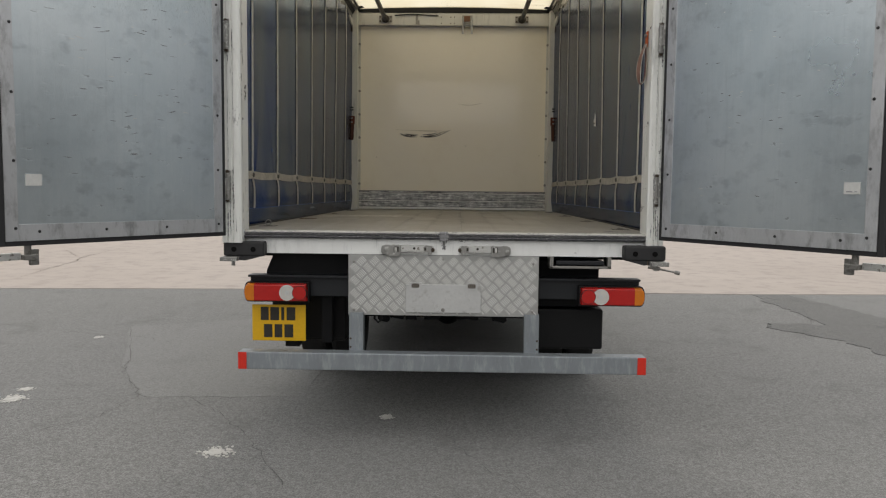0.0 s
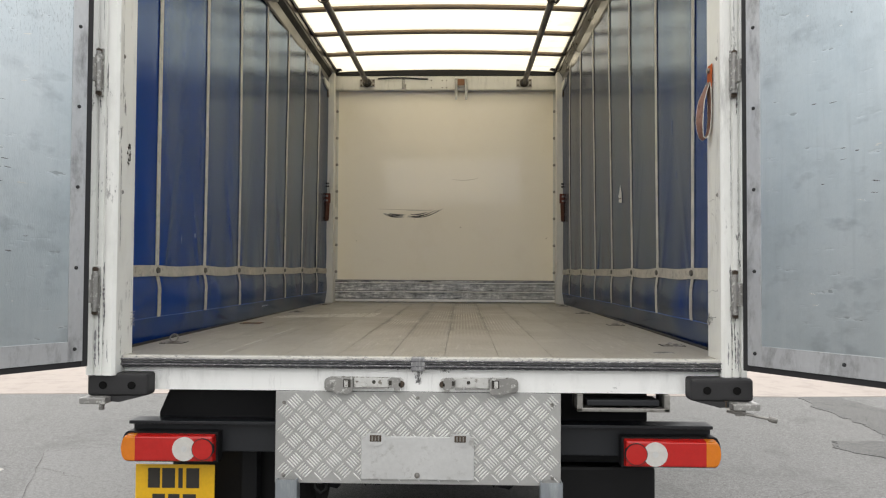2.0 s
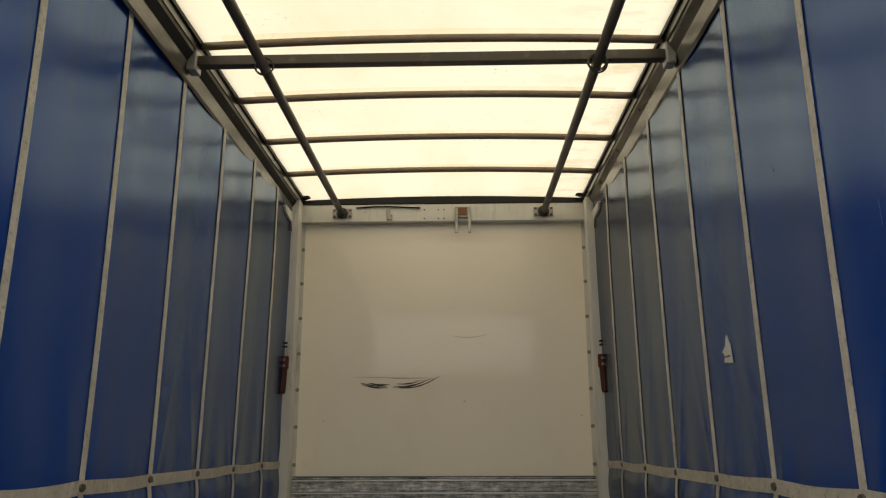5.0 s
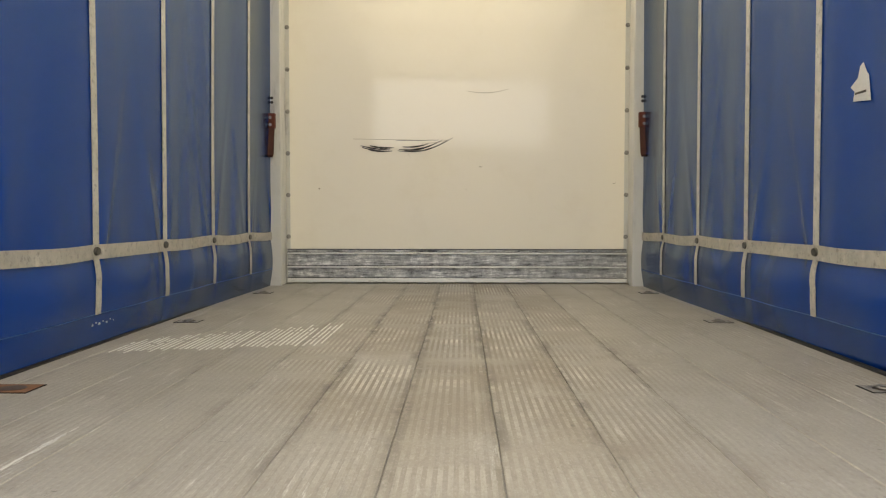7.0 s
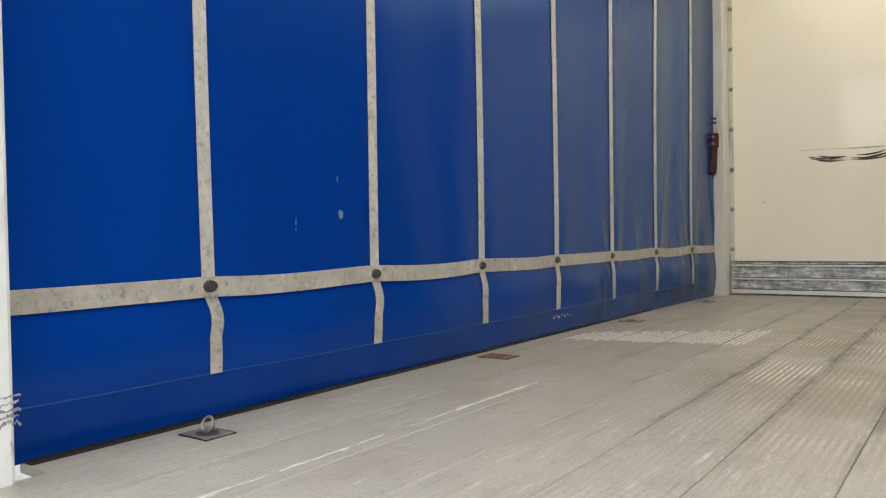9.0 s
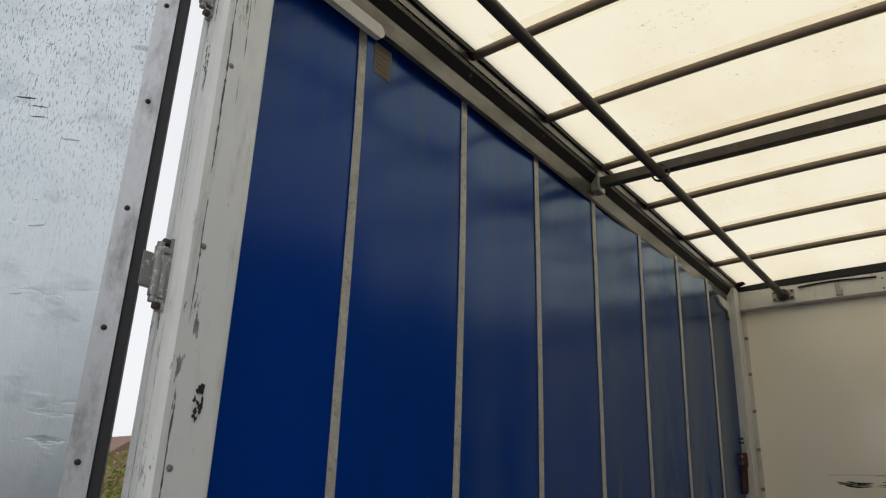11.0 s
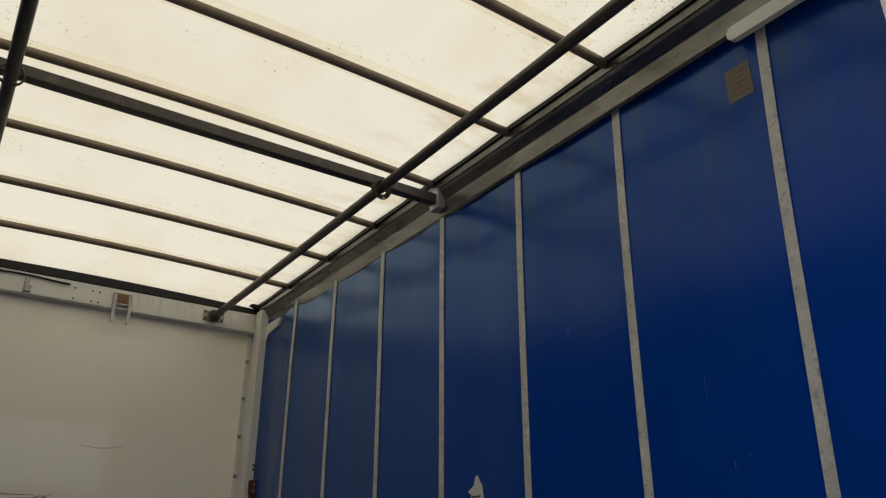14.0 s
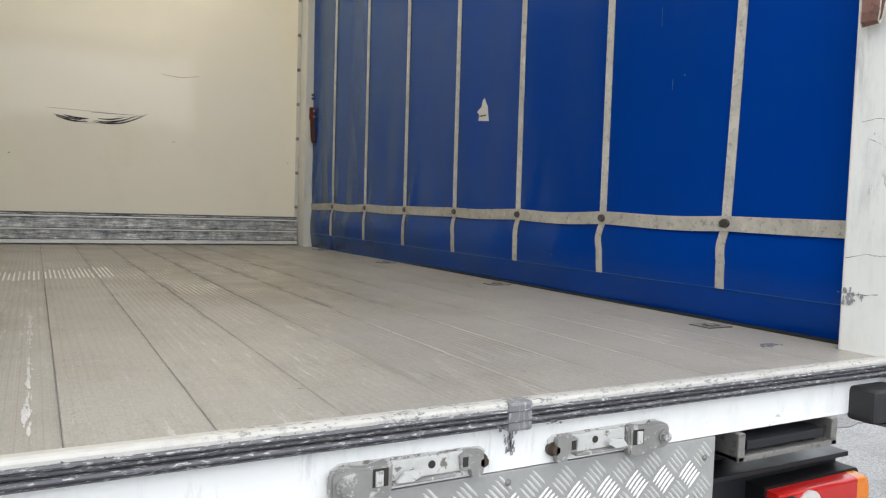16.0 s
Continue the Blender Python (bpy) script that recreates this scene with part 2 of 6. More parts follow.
def make_floor_plank():
    """Ribbed bed plank: crowns trodden pale in patches, brown dirt in the grooves, dark blots."""
    k = Nodes("ribbed_floor_plank")
    sep = k.t.nodes.new("ShaderNodeSeparateXYZ")
    tc = k.t.nodes.new("ShaderNodeTexCoord")
    k.link(tc.outputs["Object"], sep.inputs[0])
    turn = k.math("FRACT", k.math("DIVIDE", k.math("ADD", sep.outputs[0], 0.0901), 0.016382))
    crown_on = k.ramp(turn, (0.0, 0.0), (0.03, 1.0), (0.50, 1.0), (0.54, 0.0))
    at = k.scaled(1, 0.18, 1)
    geo, pos = k.t.nodes.new("ShaderNodeNewGeometry"), k.t.nodes.new("ShaderNodeSeparateXYZ")
    k.link(geo.outputs["Position"], pos.inputs[0])
    track = k.ramp(k.math("ABSOLUTE", k.math("SUBTRACT", pos.outputs[0], 0.03)), (0.22, 1.0), (0.55, 0.25))
    inner = k.ramp(k.math("DIVIDE", pos.outputs[1], 4.2), (0.12, 0.15), (0.38, 1.0))
    big, streak = k.noise(1.8, 5, 0.6), k.noise(30, 6, 0.7, at)
    c = k.mix(big, (0.274, 0.257, 0.224), (0.374, 0.355, 0.318))
    c = k.mix(k.ramp(k.noise(3.2, 8, 0.75), (0.50, 0.0), (0.70, 0.5)), c, (0.21, 0.182, 0.148))
    soil = k.math("MULTIPLY", k.math("MULTIPLY", track, inner), k.ramp(k.noise(2.0, 6, 0.65), (0.38, 0.0), (0.58, 0.85)))
    c = k.mix(soil, c, (0.198, 0.160, 0.115))
    worn = k.math("MULTIPLY", crown_on, k.ramp(k.noise(2.6, 7, 0.72), (0.46, 0.02), (0.60, 1.0)))
    place = k.t.nodes.new("ShaderNodeMapping")
    place.inputs["Scale"].default_value = (0.5, 2.2, 1)
    k.link(geo.outputs["Position"], place.inputs["Vector"])
    bands = k.ramp(k.noise(2.4, 6, 0.65, place.outputs[0]), (0.42, 0.05), (0.53, 1.0))
    bands = k.math("MULTIPLY", bands, k.ramp(k.math("DIVIDE", pos.outputs[1], 4.2), (0.18, 0.12), (0.36, 1.0)))
    worn = k.math("MULTIPLY", worn, k.math("MULTIPLY", track, bands))
    c = k.mix(k.math("MULTIPLY", worn, k.ramp(streak, (0.35, 0.15), (0.6, 0.85))), c, (0.70, 0.68, 0.61))
    c = k.mix(k.math("MULTIPLY", k.math("SUBTRACT", 1.0, crown_on), k.math("MULTIPLY", k.math("MULTIPLY", track, bands), 0.75)), c, (0.17, 0.138, 0.10))
    c = k.mix(k.ramp(k.noise(38, 5, 0.7), (0.66, 0.0), (0.72, 0.8)), c, (0.10, 0.09, 0.08))
    c = k.mix(k.ramp(k.noise(55, 5, 0.7), (0.68, 0.0), (0.74, 0.7)), c, (0.55, 0.53, 0.49))
    c = k.mix(k.ramp(k.noise(9, 9, 0.8, k.scaled(1, 0.5, 1)), (0.56, 0.0), (0.74, 0.35)), c, (0.17, 0.155, 0.13))
    c = k.mix(k.ramp(k.noise(7, 8, 0.75, k.scaled(1.5, 0.3, 1)), (0.56, 0.0), (0.70, 0.35)), c, (0.50, 0.48, 0.44))
    side = k.math("ABSOLUTE", sep.outputs[0])
    grime = k.math("MULTIPLY", k.ramp(side, (0.064, 0.0), (0.090, 1.0)), k.ramp(k.noise(3.5, 8, 0.75), (0.45, 0.0), (0.58, 0.95)))
    c = k.mix(k.math("MULTIPLY", grime, k.math("MULTIPLY", inner, track)), c, (0.075, 0.06, 0.042))
    blots = k.math("MULTIPLY", k.ramp(side, (0.068, 0.0), (0.086, 1.0)), k.ramp(k.noise(9, 6, 0.7, k.scaled(1, 0.55, 1)), (0.54, 0.0), (0.60, 0.9)))
    c = k.mix(k.math("MULTIPLY", blots, k.math("MULTIPLY", track, inner)), c, (0.07, 0.062, 0.052))
    fine_line = k.math("MULTIPLY", k.ramp(k.noise(120, 5, 0.7, k.scaled(1, 0.035, 1)), (0.60, 0.0), (0.68, 0.55)), k.ramp(k.noise(4, 4, 0.6), (0.42, 0.0), (0.60, 1.0)))
    c = k.mix(fine_line, c, (0.15, 0.138, 0.12))
    c = k.mix(k.math("MULTIPLY", k.ramp(k.noise(150, 5, 0.7, k.scaled(1, 0.04, 1)), (0.62, 0.0), (0.68, 0.5)), k.ramp(k.noise(3, 4, 0.6), (0.46, 0.0), (0.60, 1.0))), c, (0.62, 0.61, 0.58))
    specks = k.math("MULTIPLY", k.ramp(k.cells(26, k.scaled(1.1, 0.5, 1)), (0.07, 1.0), (0.17, 0.0)), k.ramp(k.noise(3.1, 4, 0.6), (0.47, 0.0), (0.56, 0.60)))
    c = k.mix(k.math("MULTIPLY", specks, k.math("MULTIPLY", track, k.ramp(streak, (0.40, 0.2), (0.60, 1.0)))), c, (0.085, 0.075, 0.06))
    rubs = k.noise(46, 8, 0.78, k.scaled(1, 0.09, 1))
    where = k.ramp(k.noise(1.5, 4, 0.6, k.scaled(1, 0.7, 1)), (0.46, 0.0), (0.60, 1.0))
    c = k.mix(k.math("MULTIPLY", k.ramp(rubs, (0.56, 0.0), (0.66, 0.70)), where), c, (0.17, 0.16, 0.145))
    c = k.mix(k.math("MULTIPLY", k.ramp(rubs, (0.34, 0.70), (0.43, 0.0)), where), c, (0.58, 0.575, 0.55))
    grit = k.noise(210, 4, 0.7, k.scaled(1, 0.45, 1))
    c = k.mix(k.ramp(grit, (0.36, 0.30), (0.48, 0.0)), c, (0.16, 0.145, 0.122))
    c = k.mix(k.ramp(grit, (0.56, 0.0), (0.68, 0.25)), c, (0.55, 0.54, 0.50))
    k.bump(k.mix(0.5, streak, k.noise(150, 2)), 0.2, 0.001)
    return k.set(c, k.ramp(big, (0.3, 0.30), (0.7, 0.46)), 0, 0.5)


def make_kick():
    """Aluminium rubbed to bright streaks and black smears."""
    k = Nodes("rubbed_aluminium", spread=False)
    a, b = k.noise(6, 9, 0.74, k.scaled(1.0, 1, 9)), k.noise(20, 9, 0.8, k.scaled(1.0, 1, 0.8))
    big = k.noise(1.6, 3)
    m = k.mix(0.42, a, b)
    c = k.ramp(m, (0.40, (0.05, 0.05, 0.055)), (0.45, (0.26, 0.265, 0.275)), (0.52, (0.50, 0.505, 0.51)), (0.58, (0.92, 0.92, 0.90)))
    c = k.mix(k.ramp(big, (0.46, 0.0), (0.62, 0.40)), c, (0.34, 0.34, 0.34))
    k.bump(m, 0.3)
    return k.set(c, k.ramp(m, (0.4, 0.5), (0.65, 0.28)), 0.15, 0.5)


def make_cream():
    """Glossy cream laminate, nearly even, with faint stains and a few specks."""
    k = Nodes("cream_panel", spread=False)
    c = k.mix(k.noise(0.9, 4, 0.5), (0.94, 0.87, 0.735), (0.95, 0.895, 0.775))
    c = k.mix(k.ramp(k.noise(3.0, 7, 0.65), (0.55, 0.0), (0.8, 0.25)), c, (0.78, 0.69, 0.53))
    c = k.mix(k.ramp(k.noise(60, 3, 0.6), (0.74, 0.0), (0.78, 0.5)), c, (0.40, 0.33, 0.24))
    return k.set(c, k.ramp(k.noise(4, 5, 0.6), (0.3, 0.050), (0.7, 0.095)), 0, 0.42)


def make_door_panel():
    """Silvery grey-blue panel skin with fine dried drops and runs, dark scrapes and small dents."""
    k = Nodes("grey_blue_door_skin", spread=False)
    big, runs = k.noise(1.3, 5, 0.6), k.noise(34, 7, 0.72, k.scaled(1, 1, 0.07))
    drops = k.noise(330, 3, 0.6, k.scaled(1, 1, 0.22))
    c = k.mix(k.ramp(big, (0.36, 0.0), (0.64, 1.0)), (0.52, 0.585, 0.62), (0.65, 0.70, 0.725))
    c = k.mix(k.ramp(runs, (0.46, 0.0), (0.74, 0.20)), c, (0.78, 0.80, 0.81))
    c = k.mix(k.ramp(k.noise(60, 6, 0.7, k.scaled(1, 1, 0.035)), (0.56, 0.0), (0.74, 0.14)), c, (0.27, 0.30, 0.315))
    wet = k.ramp(k.noise(1.1, 3, 0.5, k.scaled(1, 1, 1.3)), (0.38, 0.50), (0.58, 1.0))
    sep = k.t.nodes.new("ShaderNodeSeparateXYZ")
    k.link(k.co, sep.inputs[0])
    wet = k.math("MULTIPLY", wet, k.ramp(k.math("DIVIDE", sep.outputs[2], 3.2), (0.62, 0.04), (0.80, 1.0)))
    c = k.mix(k.math("MULTIPLY", k.ramp(drops, (0.56, 0.0), (0.63, 0.85)), wet), c, (0.13, 0.15, 0.16))
    nick = k.noise(10, 3, 0.6, k.scaled(1, 1, 3.2))
    scrape = k.ramp(nick, (0.685, 0.0), (0.705, 0.85))
    c = k.mix(k.math("MULTIPLY", scrape, 0.5), c, (0.14, 0.16, 0.17))
    c = k.mix(k.math("MULTIPLY", k.ramp(nick, (0.665, 0.0), (0.678, 0.5), (0.688, 0.0)), 0.8), c, (0.85, 0.87, 0.88))
    c = k.mix(k.ramp(k.noise(4, 8, 0.75), (0.50, 0.0), (0.74, 0.38)), c, (0.35, 0.395, 0.42))
    c = k.mix(k.ramp(k.noise(7, 4, 0.55, k.scaled(1, 1, 1.6)), (0.56, 0.0), (0.76, 0.28)), c, (0.28, 0.32, 0.35))
    c = k.mix(k.ramp(k.cells(7), (0.012, 0.7), (0.03, 0.0)), c, (0.80, 0.81, 0.80))
    dents = k.ramp(k.noise(8.5, 3, 0.55, k.scaled(1, 1, 1.5)), (0.60, 0.0), (0.72, 1.0))
    # shading of the dents put into the colour as well as the bump
    c = k.mix(k.math("MULTIPLY", dents, 0.30), c, (0.26, 0.30, 0.33))
    k.bump(k.mix(0.3, k.mix(0.30, k.noise(3.2, 4), dents), k.mix(0.5, k.ramp(nick, (0.62, 1.0), (0.71, 0.0)), drops)), 0.26, 0.007)
    return k.set(c, k.ramp(big, (0.3, 0.26), (0.7, 0.34)), 0.85, 0.5)


ASPHALT, CONCRETE = make_asphalt(), make_concrete()
PATCH = make_asphalt("dark_asphalt_patch", 0.76, 0.6)
FADED = make_asphalt("faded_asphalt_patch", 1.10, 0.2)
CRACK = surf("crack_filling", (0.085, 0.085, 0.082), 0.95, var=0.3)
BLOT = surf("pale_splash", (0.60, 0.59, 0.56), 0.85, var=0.35, scale=18, grain=140, bump=0.3)
WHITE = make_white_paint()
WHITE_SILL = make_white_paint("worn_sill_paint", (0.90, 0.91, 0.90), 0.62, (0.10, 0.10, 0.105), (0.35, 1, 1))
LIP = make_white_paint("grimy_lip_paint", (0.50, 0.49, 0.455), 0.555, (0.20, 0.20, 0.20), (0.5, 1, 1), 150)
WHITE_CLEAN = make_white_paint("grubby_white_paint", (0.66, 0.65, 0.60), 0.70, (0.25, 0.22, 0.18), (1, 1, 0.4))
CREAM = make_cream()
BLUE, WEBBING = make_curtain_blue(), make_webbing("grimy_grey_webbing", (0.55, 0.52, 0.45))
PALE_WEBBING = make_webbing("pale_grey_webbing", (0.64, 0.62, 0.555))
ORANGE_WEB, BROWN_WEB = make_webbing("orange_webbing", (0.55, 0.12, 0.03)), make_webbing("faded_brown_webbing", (0.29, 0.16, 0.125))
RUST_WEB = make_webbing("brown_leather_webbing", (0.105, 0.040, 0.024))
RED_WEB = make_webbing("orange_brown_webbing", (0.15, 0.042, 0.021))
ROOF = make_roof_sheet()


def make_roof_seam():
    """Thin clear-ish tape: most light goes straight through."""
    k = Nodes("roof_seam_tape", spread=False)
    clear, trans, both = (k.t.nodes.new(n) for n in ("ShaderNodeBsdfTransparent", "ShaderNodeBsdfTranslucent", "ShaderNodeMixShader"))
    clear.inputs["Color"].default_value = (0.985, 0.968, 0.93, 1)
    trans.inputs["Color"].default_value = (0.88, 0.82, 0.68, 1)
    k.link(k.ramp(k.noise(6, 5, 0.6), (0.35, 0.0), (0.7, 0.07)), both.inputs[0])
    k.link(clear.outputs[0], both.inputs[1])
    k.link(trans.outputs[0], both.inputs[2])
    k.link(both.outputs[0], k.out.inputs["Surface"])
    return k.m


ROOF_SEAM = make_roof_seam()
PLANK, KICK, SKIN = make_floor_plank(), make_kick(), make_door_panel()
TUBE = surf("brown_grey_steel_tube", (0.235, 0.182, 0.135), 0.42, 0.3, var=0.35, scale=7, grain=60, dirt=(0.12, 0.095, 0.07))
POLE = surf("dark_steel_pole", (0.065, 0.055, 0.046), 0.4, 0.3, var=0.3, scale=7, dirt=(0.12, 0.10, 0.08))
ALU = surf("dull_aluminium", (0.42, 0.42, 0.41), 0.42, 0.75, var=0.25, scale=4, grain=70, dirt=(0.16, 0.15, 0.13), dirt_at=(0.52, 0.8))
EDGE = surf("door_edge_aluminium", (0.60, 0.61, 0.625), 0.38, 0.6, var=0.25, scale=6, dirt=(0.20, 0.20, 0.20), dirt_at=(0.50, 0.74), stretch=(1, 1, 0.4))
RAIL = surf("rail_highlight", (0.80, 0.80, 0.78), 0.3, 0.2, var=0.15, scale=12, dirt=(0.25, 0.25, 0.25), dirt_at=(0.60, 0.70), stretch=(0.4, 1, 3))
BARS = surf("bright_tread_bars", (0.80, 0.80, 0.77), 0.36, 0.5, var=0.12, scale=9, dirt=(0.58, 0.57, 0.54))
RAIL_ALU = surf("roof_rail_aluminium", (0.195, 0.19, 0.178), 0.28, 0.9, var=0.3, scale=3, grain=50, dirt=(0.07, 0.062, 0.05), dirt_at=(0.46, 0.72), stretch=(1, 0.3, 1))
# bare nicks in the doors, and glints painted on the rib crowns
BRIGHT = surf("bare_metal_and_glint", (0.80, 0.79, 0.75), 0.35, 0.1, var=0.15, scale=20)
GALV = surf("galvanised_steel", (0.30, 0.33, 0.355), 0.45, 0.45, var=0.3, scale=9, grain=50, dirt=(0.44, 0.47, 0.49), dirt_at=(0.5, 0.78), stretch=(1.5, 1, 0.35))
CHEQUER = surf("chequer_aluminium", (0.44, 0.44, 0.43), 0.5, 0.4, var=0.18, scale=7, dirt=(0.25, 0.24, 0.22), dirt_at=(0.6, 0.85))
GREY_PLATE = surf("plain_grey_plate", (0.60, 0.605, 0.60), 0.5, 0.3, var=0.15, scale=9, dirt=(0.3, 0.29, 0.27))
STEEL = surf("zinc_fitting", (0.34, 0.33, 0.31), 0.42, 0.7, var=0.35, scale=25, dirt=(0.09, 0.08, 0.07), dirt_at=(0.5, 0.72))
WORN_LOCK = surf("worn_white_lock", (0.62, 0.62, 0.60), 0.42, 0.1, var=0.15, scale=20, dirt=(0.20, 0.185, 0.16), dirt_at=(0.54, 0.59))
BARE_LOCK = surf("bared_lock_metal", (0.34, 0.335, 0.32), 0.45, 0.4, var=0.4, scale=24, dirt=(0.60, 0.60, 0.58), dirt_at=(0.55, 0.60))
BOLT = surf("rusty_bolt", (0.10, 0.075, 0.055), 0.55, 0.5, var=0.4, scale=60)
STUD = surf("dull_stud", (0.075, 0.07, 0.058), 0.5, 0.3, var=0.35, scale=50)
BLACK = surf("black_plastic", (0.007, 0.007, 0.008), 0.5, var=0.35, scale=8, grain=150, spec=0.3)
CHASSIS = surf("black_chassis_paint", (0.007, 0.0075, 0.009), 0.6, var=0.4, scale=6, dirt=(0.025, 0.024, 0.022), dirt_at=(0.6, 0.85), spec=0.25)
CROSS = surf("dark_blue_grey_steel", (0.017, 0.019, 0.023), 0.45, 0.2, var=0.3, scale=7)
RUBBER = surf("rubber_seal", (0.024, 0.024, 0.026), 0.6, var=0.35, scale=12)
STRIP = surf("scraped_dark_strip", (0.115, 0.115, 0.125), 0.55, var=0.6, scale=80, dirt=(0.50, 0.50, 0.50), dirt_at=(0.54, 0.62), stretch=(0.4, 1, 1.5))
SCRAPED = surf("scraped_grey_metal", (0.26, 0.26, 0.27), 0.45, 0.3, var=0.45, scale=40, grain=200, dirt=(0.52, 0.52, 0.51), dirt_at=(0.52, 0.66), stretch=(1, 1, 0.2))
GREY_SMEAR = surf("grey_rubbed_smear", (0.30, 0.30, 0.31), 0.6, var=0.3, scale=40, dirt=(0.5, 0.5, 0.5), dirt_at=(0.5, 0.6), stretch=(1, 0.3, 1))
HOLE = surf("deep_hole", (0.008, 0.008, 0.008), 0.9, var=0.2, spec=0.1)
TYRE = surf("tyre_rubber", (0.012, 0.012, 0.012), 0.8, var=0.3, scale=12)
RED = surf("red_lens", (0.50, 0.012, 0.010), 0.16, var=0.12, scale=20, bump=0.02, spec=0.6)
AMBER = surf("amber_lens", (0.72, 0.20, 0.01), 0.16, var=0.12, scale=20, bump=0.02, spec=0.6)
CLEAR = surf("clear_lens", (0.62, 0.60, 0.57), 0.14, var=0.1, scale=20, bump=0.02, spec=0.6)
REFLECT = surf("red_reflective_tape", (0.72, 0.03, 0.015), 0.4, var=0.1, scale=30)
YELLOW = surf("yellow_plate", (0.80, 0.46, 0.01), 0.4, var=0.06, scale=20, bump=0.02)
INK = surf("dark_print", (0.03, 0.026, 0.02), 0.6, var=0.1)
SMEAR = surf("black_scuff", (0.035, 0.03, 0.026), 0.7, var=0.5, scale=30)
PAPER = surf("white_sticker", (0.66, 0.66, 0.64), 0.55, var=0.15, scale=25)
TAN = surf("brown_sticker", (0.15, 0.12, 0.085), 0.6, var=0.3, scale=25)
FADED_PRINT = surf("faded_print", (0.19, 0.13, 0.075), 0.7, var=0.3, scale=40)
SEAM = surf("pale_blue_seam", (0.012, 0.10, 0.36), 0.4, var=0.3, scale=12)
PALE_BLUE = surf("scraped_pale_vinyl", (0.16, 0.24, 0.38), 0.55, var=0.4, scale=60)
PALE_MARK = surf("rubbed_white_vinyl", (0.50, 0.56, 0.62), 0.55, var=0.3, scale=60)
FAINT = surf("faint_brown_scuff", (0.42, 0.34, 0.23), 0.6, var=0.3, scale=40)
DULL_BLUE = surf("scuffed_blue_vinyl", (0.05, 0.12, 0.34), 0.5, var=0.4, scale=60)
RUSTY = surf("rusty_plate", (0.22, 0.105, 0.05), 0.7, 0.2, var=0.4, scale=30)
YELLOW_CLAD = surf("yellow_cladding", (0.68, 0.46, 0.12), 0.5, var=0.12, scale=2, stretch=(1, 1, 0.3))
PALE_CLAD = surf("pale_cladding", (0.45, 0.49, 0.53), 0.5, var=0.12, scale=2)
GREY_CLAD = surf("grey_cladding", (0.11, 0.115, 0.115), 0.55, var=0.15, scale=1)
BRICK = surf("red_brick", (0.27, 0.17, 0.12), 0.85, var=0.3, scale=8, grain=30)
TILE = surf("roof_tiles", (0.20, 0.12, 0.09), 0.8, var=0.3, scale=8, grain=30)
LEAF = surf("hedge_leaves", (0.19, 0.24, 0.03), 0.6, var=0.45, scale=1.3, grain=9)
BARK = surf("bark", (0.10, 0.075, 0.05), 0.9, var=0.3, scale=14)


# ---- builders ----
def mesh_of(name, bm, material, smooth=False):
    me = bpy.data.meshes.new(name)
    bm.normal_update()
    bm.to_mesh(me)
    bm.free()
    me.materials.append(material)
    if smooth:
        for p in me.polygons:
            p.use_smooth = True
    return me


# groups of parts share one drawing each, laid into the world by these
def laid(scale, x, y, z):
    return Matrix.Translation((x, y, z)) @ Matrix.Scale(scale, 4)


YARD_Z = 0.022
YARD = laid(0.974, 0.026, -0.151, YARD_Z)
TAIL = laid(0.976, 0.010, -0.114, 0.035)
LAMPS = laid(0.978, 0.011, -0.045, 0.026)
SILL = laid(0.976, 0.010, -0.114, 0.040)
BUMPER = laid(0.966, 0.004, -0.145, 0.043)
FRONT_WALL = Matrix.Translation((0, 0.024, 0)) @ Matrix.Diagonal((1.026, 1, 1, 1))
KICK_AT = Matrix.Translation((0, 0.024, -0.018)) @ Matrix.Diagonal((1.020, 1, 1, 1))
HEADER_AT = Matrix.Translation((0, 0.030, 0.013))
BODY = Matrix.Identity(4)
drawn = {"in": BODY}


def part(name, bm, material, parent=None, label="", smooth=False, kind=""):
    bm.transform(drawn["in"])
    ob = new(name, mesh_of(name, bm, material, smooth))
    ob.parent = parent
    return tagged(ob, label, kind=kind)


def piece(name, me, parent, m):
    ob = new(name, me)
    ob.parent = parent
    ob.matrix_basis = drawn["in"] @ m
    return ob


def thing(name, label, category, group="", at=(0, 0, 0), kind=""):
    ob = new(name)
    ob.location = at
    ob.empty_display_size = 0.1
    return tagged(ob, label, category, group, kind)


def box(bm, x0, x1, y0, y1, z0, z1, bevel=0.0, seg=2):
    """Adds a box, with its edges rounded off."""
    vs = bmesh.ops.create_cube(bm, size=1.0)["verts"]
    for v in vs:
        v.co = Vector(((x0 + x1) / 2 + v.co.x * (x1 - x0), (y0 + y1) / 2 + v.co.y * (y1 - y0), (z0 + z1) / 2 + v.co.z * (z1 - z0)))
    if bevel:
        es = list({e for v in vs for e in v.link_edges})
        bmesh.ops.bevel(bm, geom=es, offset=bevel, segments=seg, affect="EDGES", profile=0.6)
    return bm


def boxes(*rows, bevel=0.0):
    bm = bmesh.new()
    for r in rows:
        box(bm, *r, bevel=bevel)
    return bm


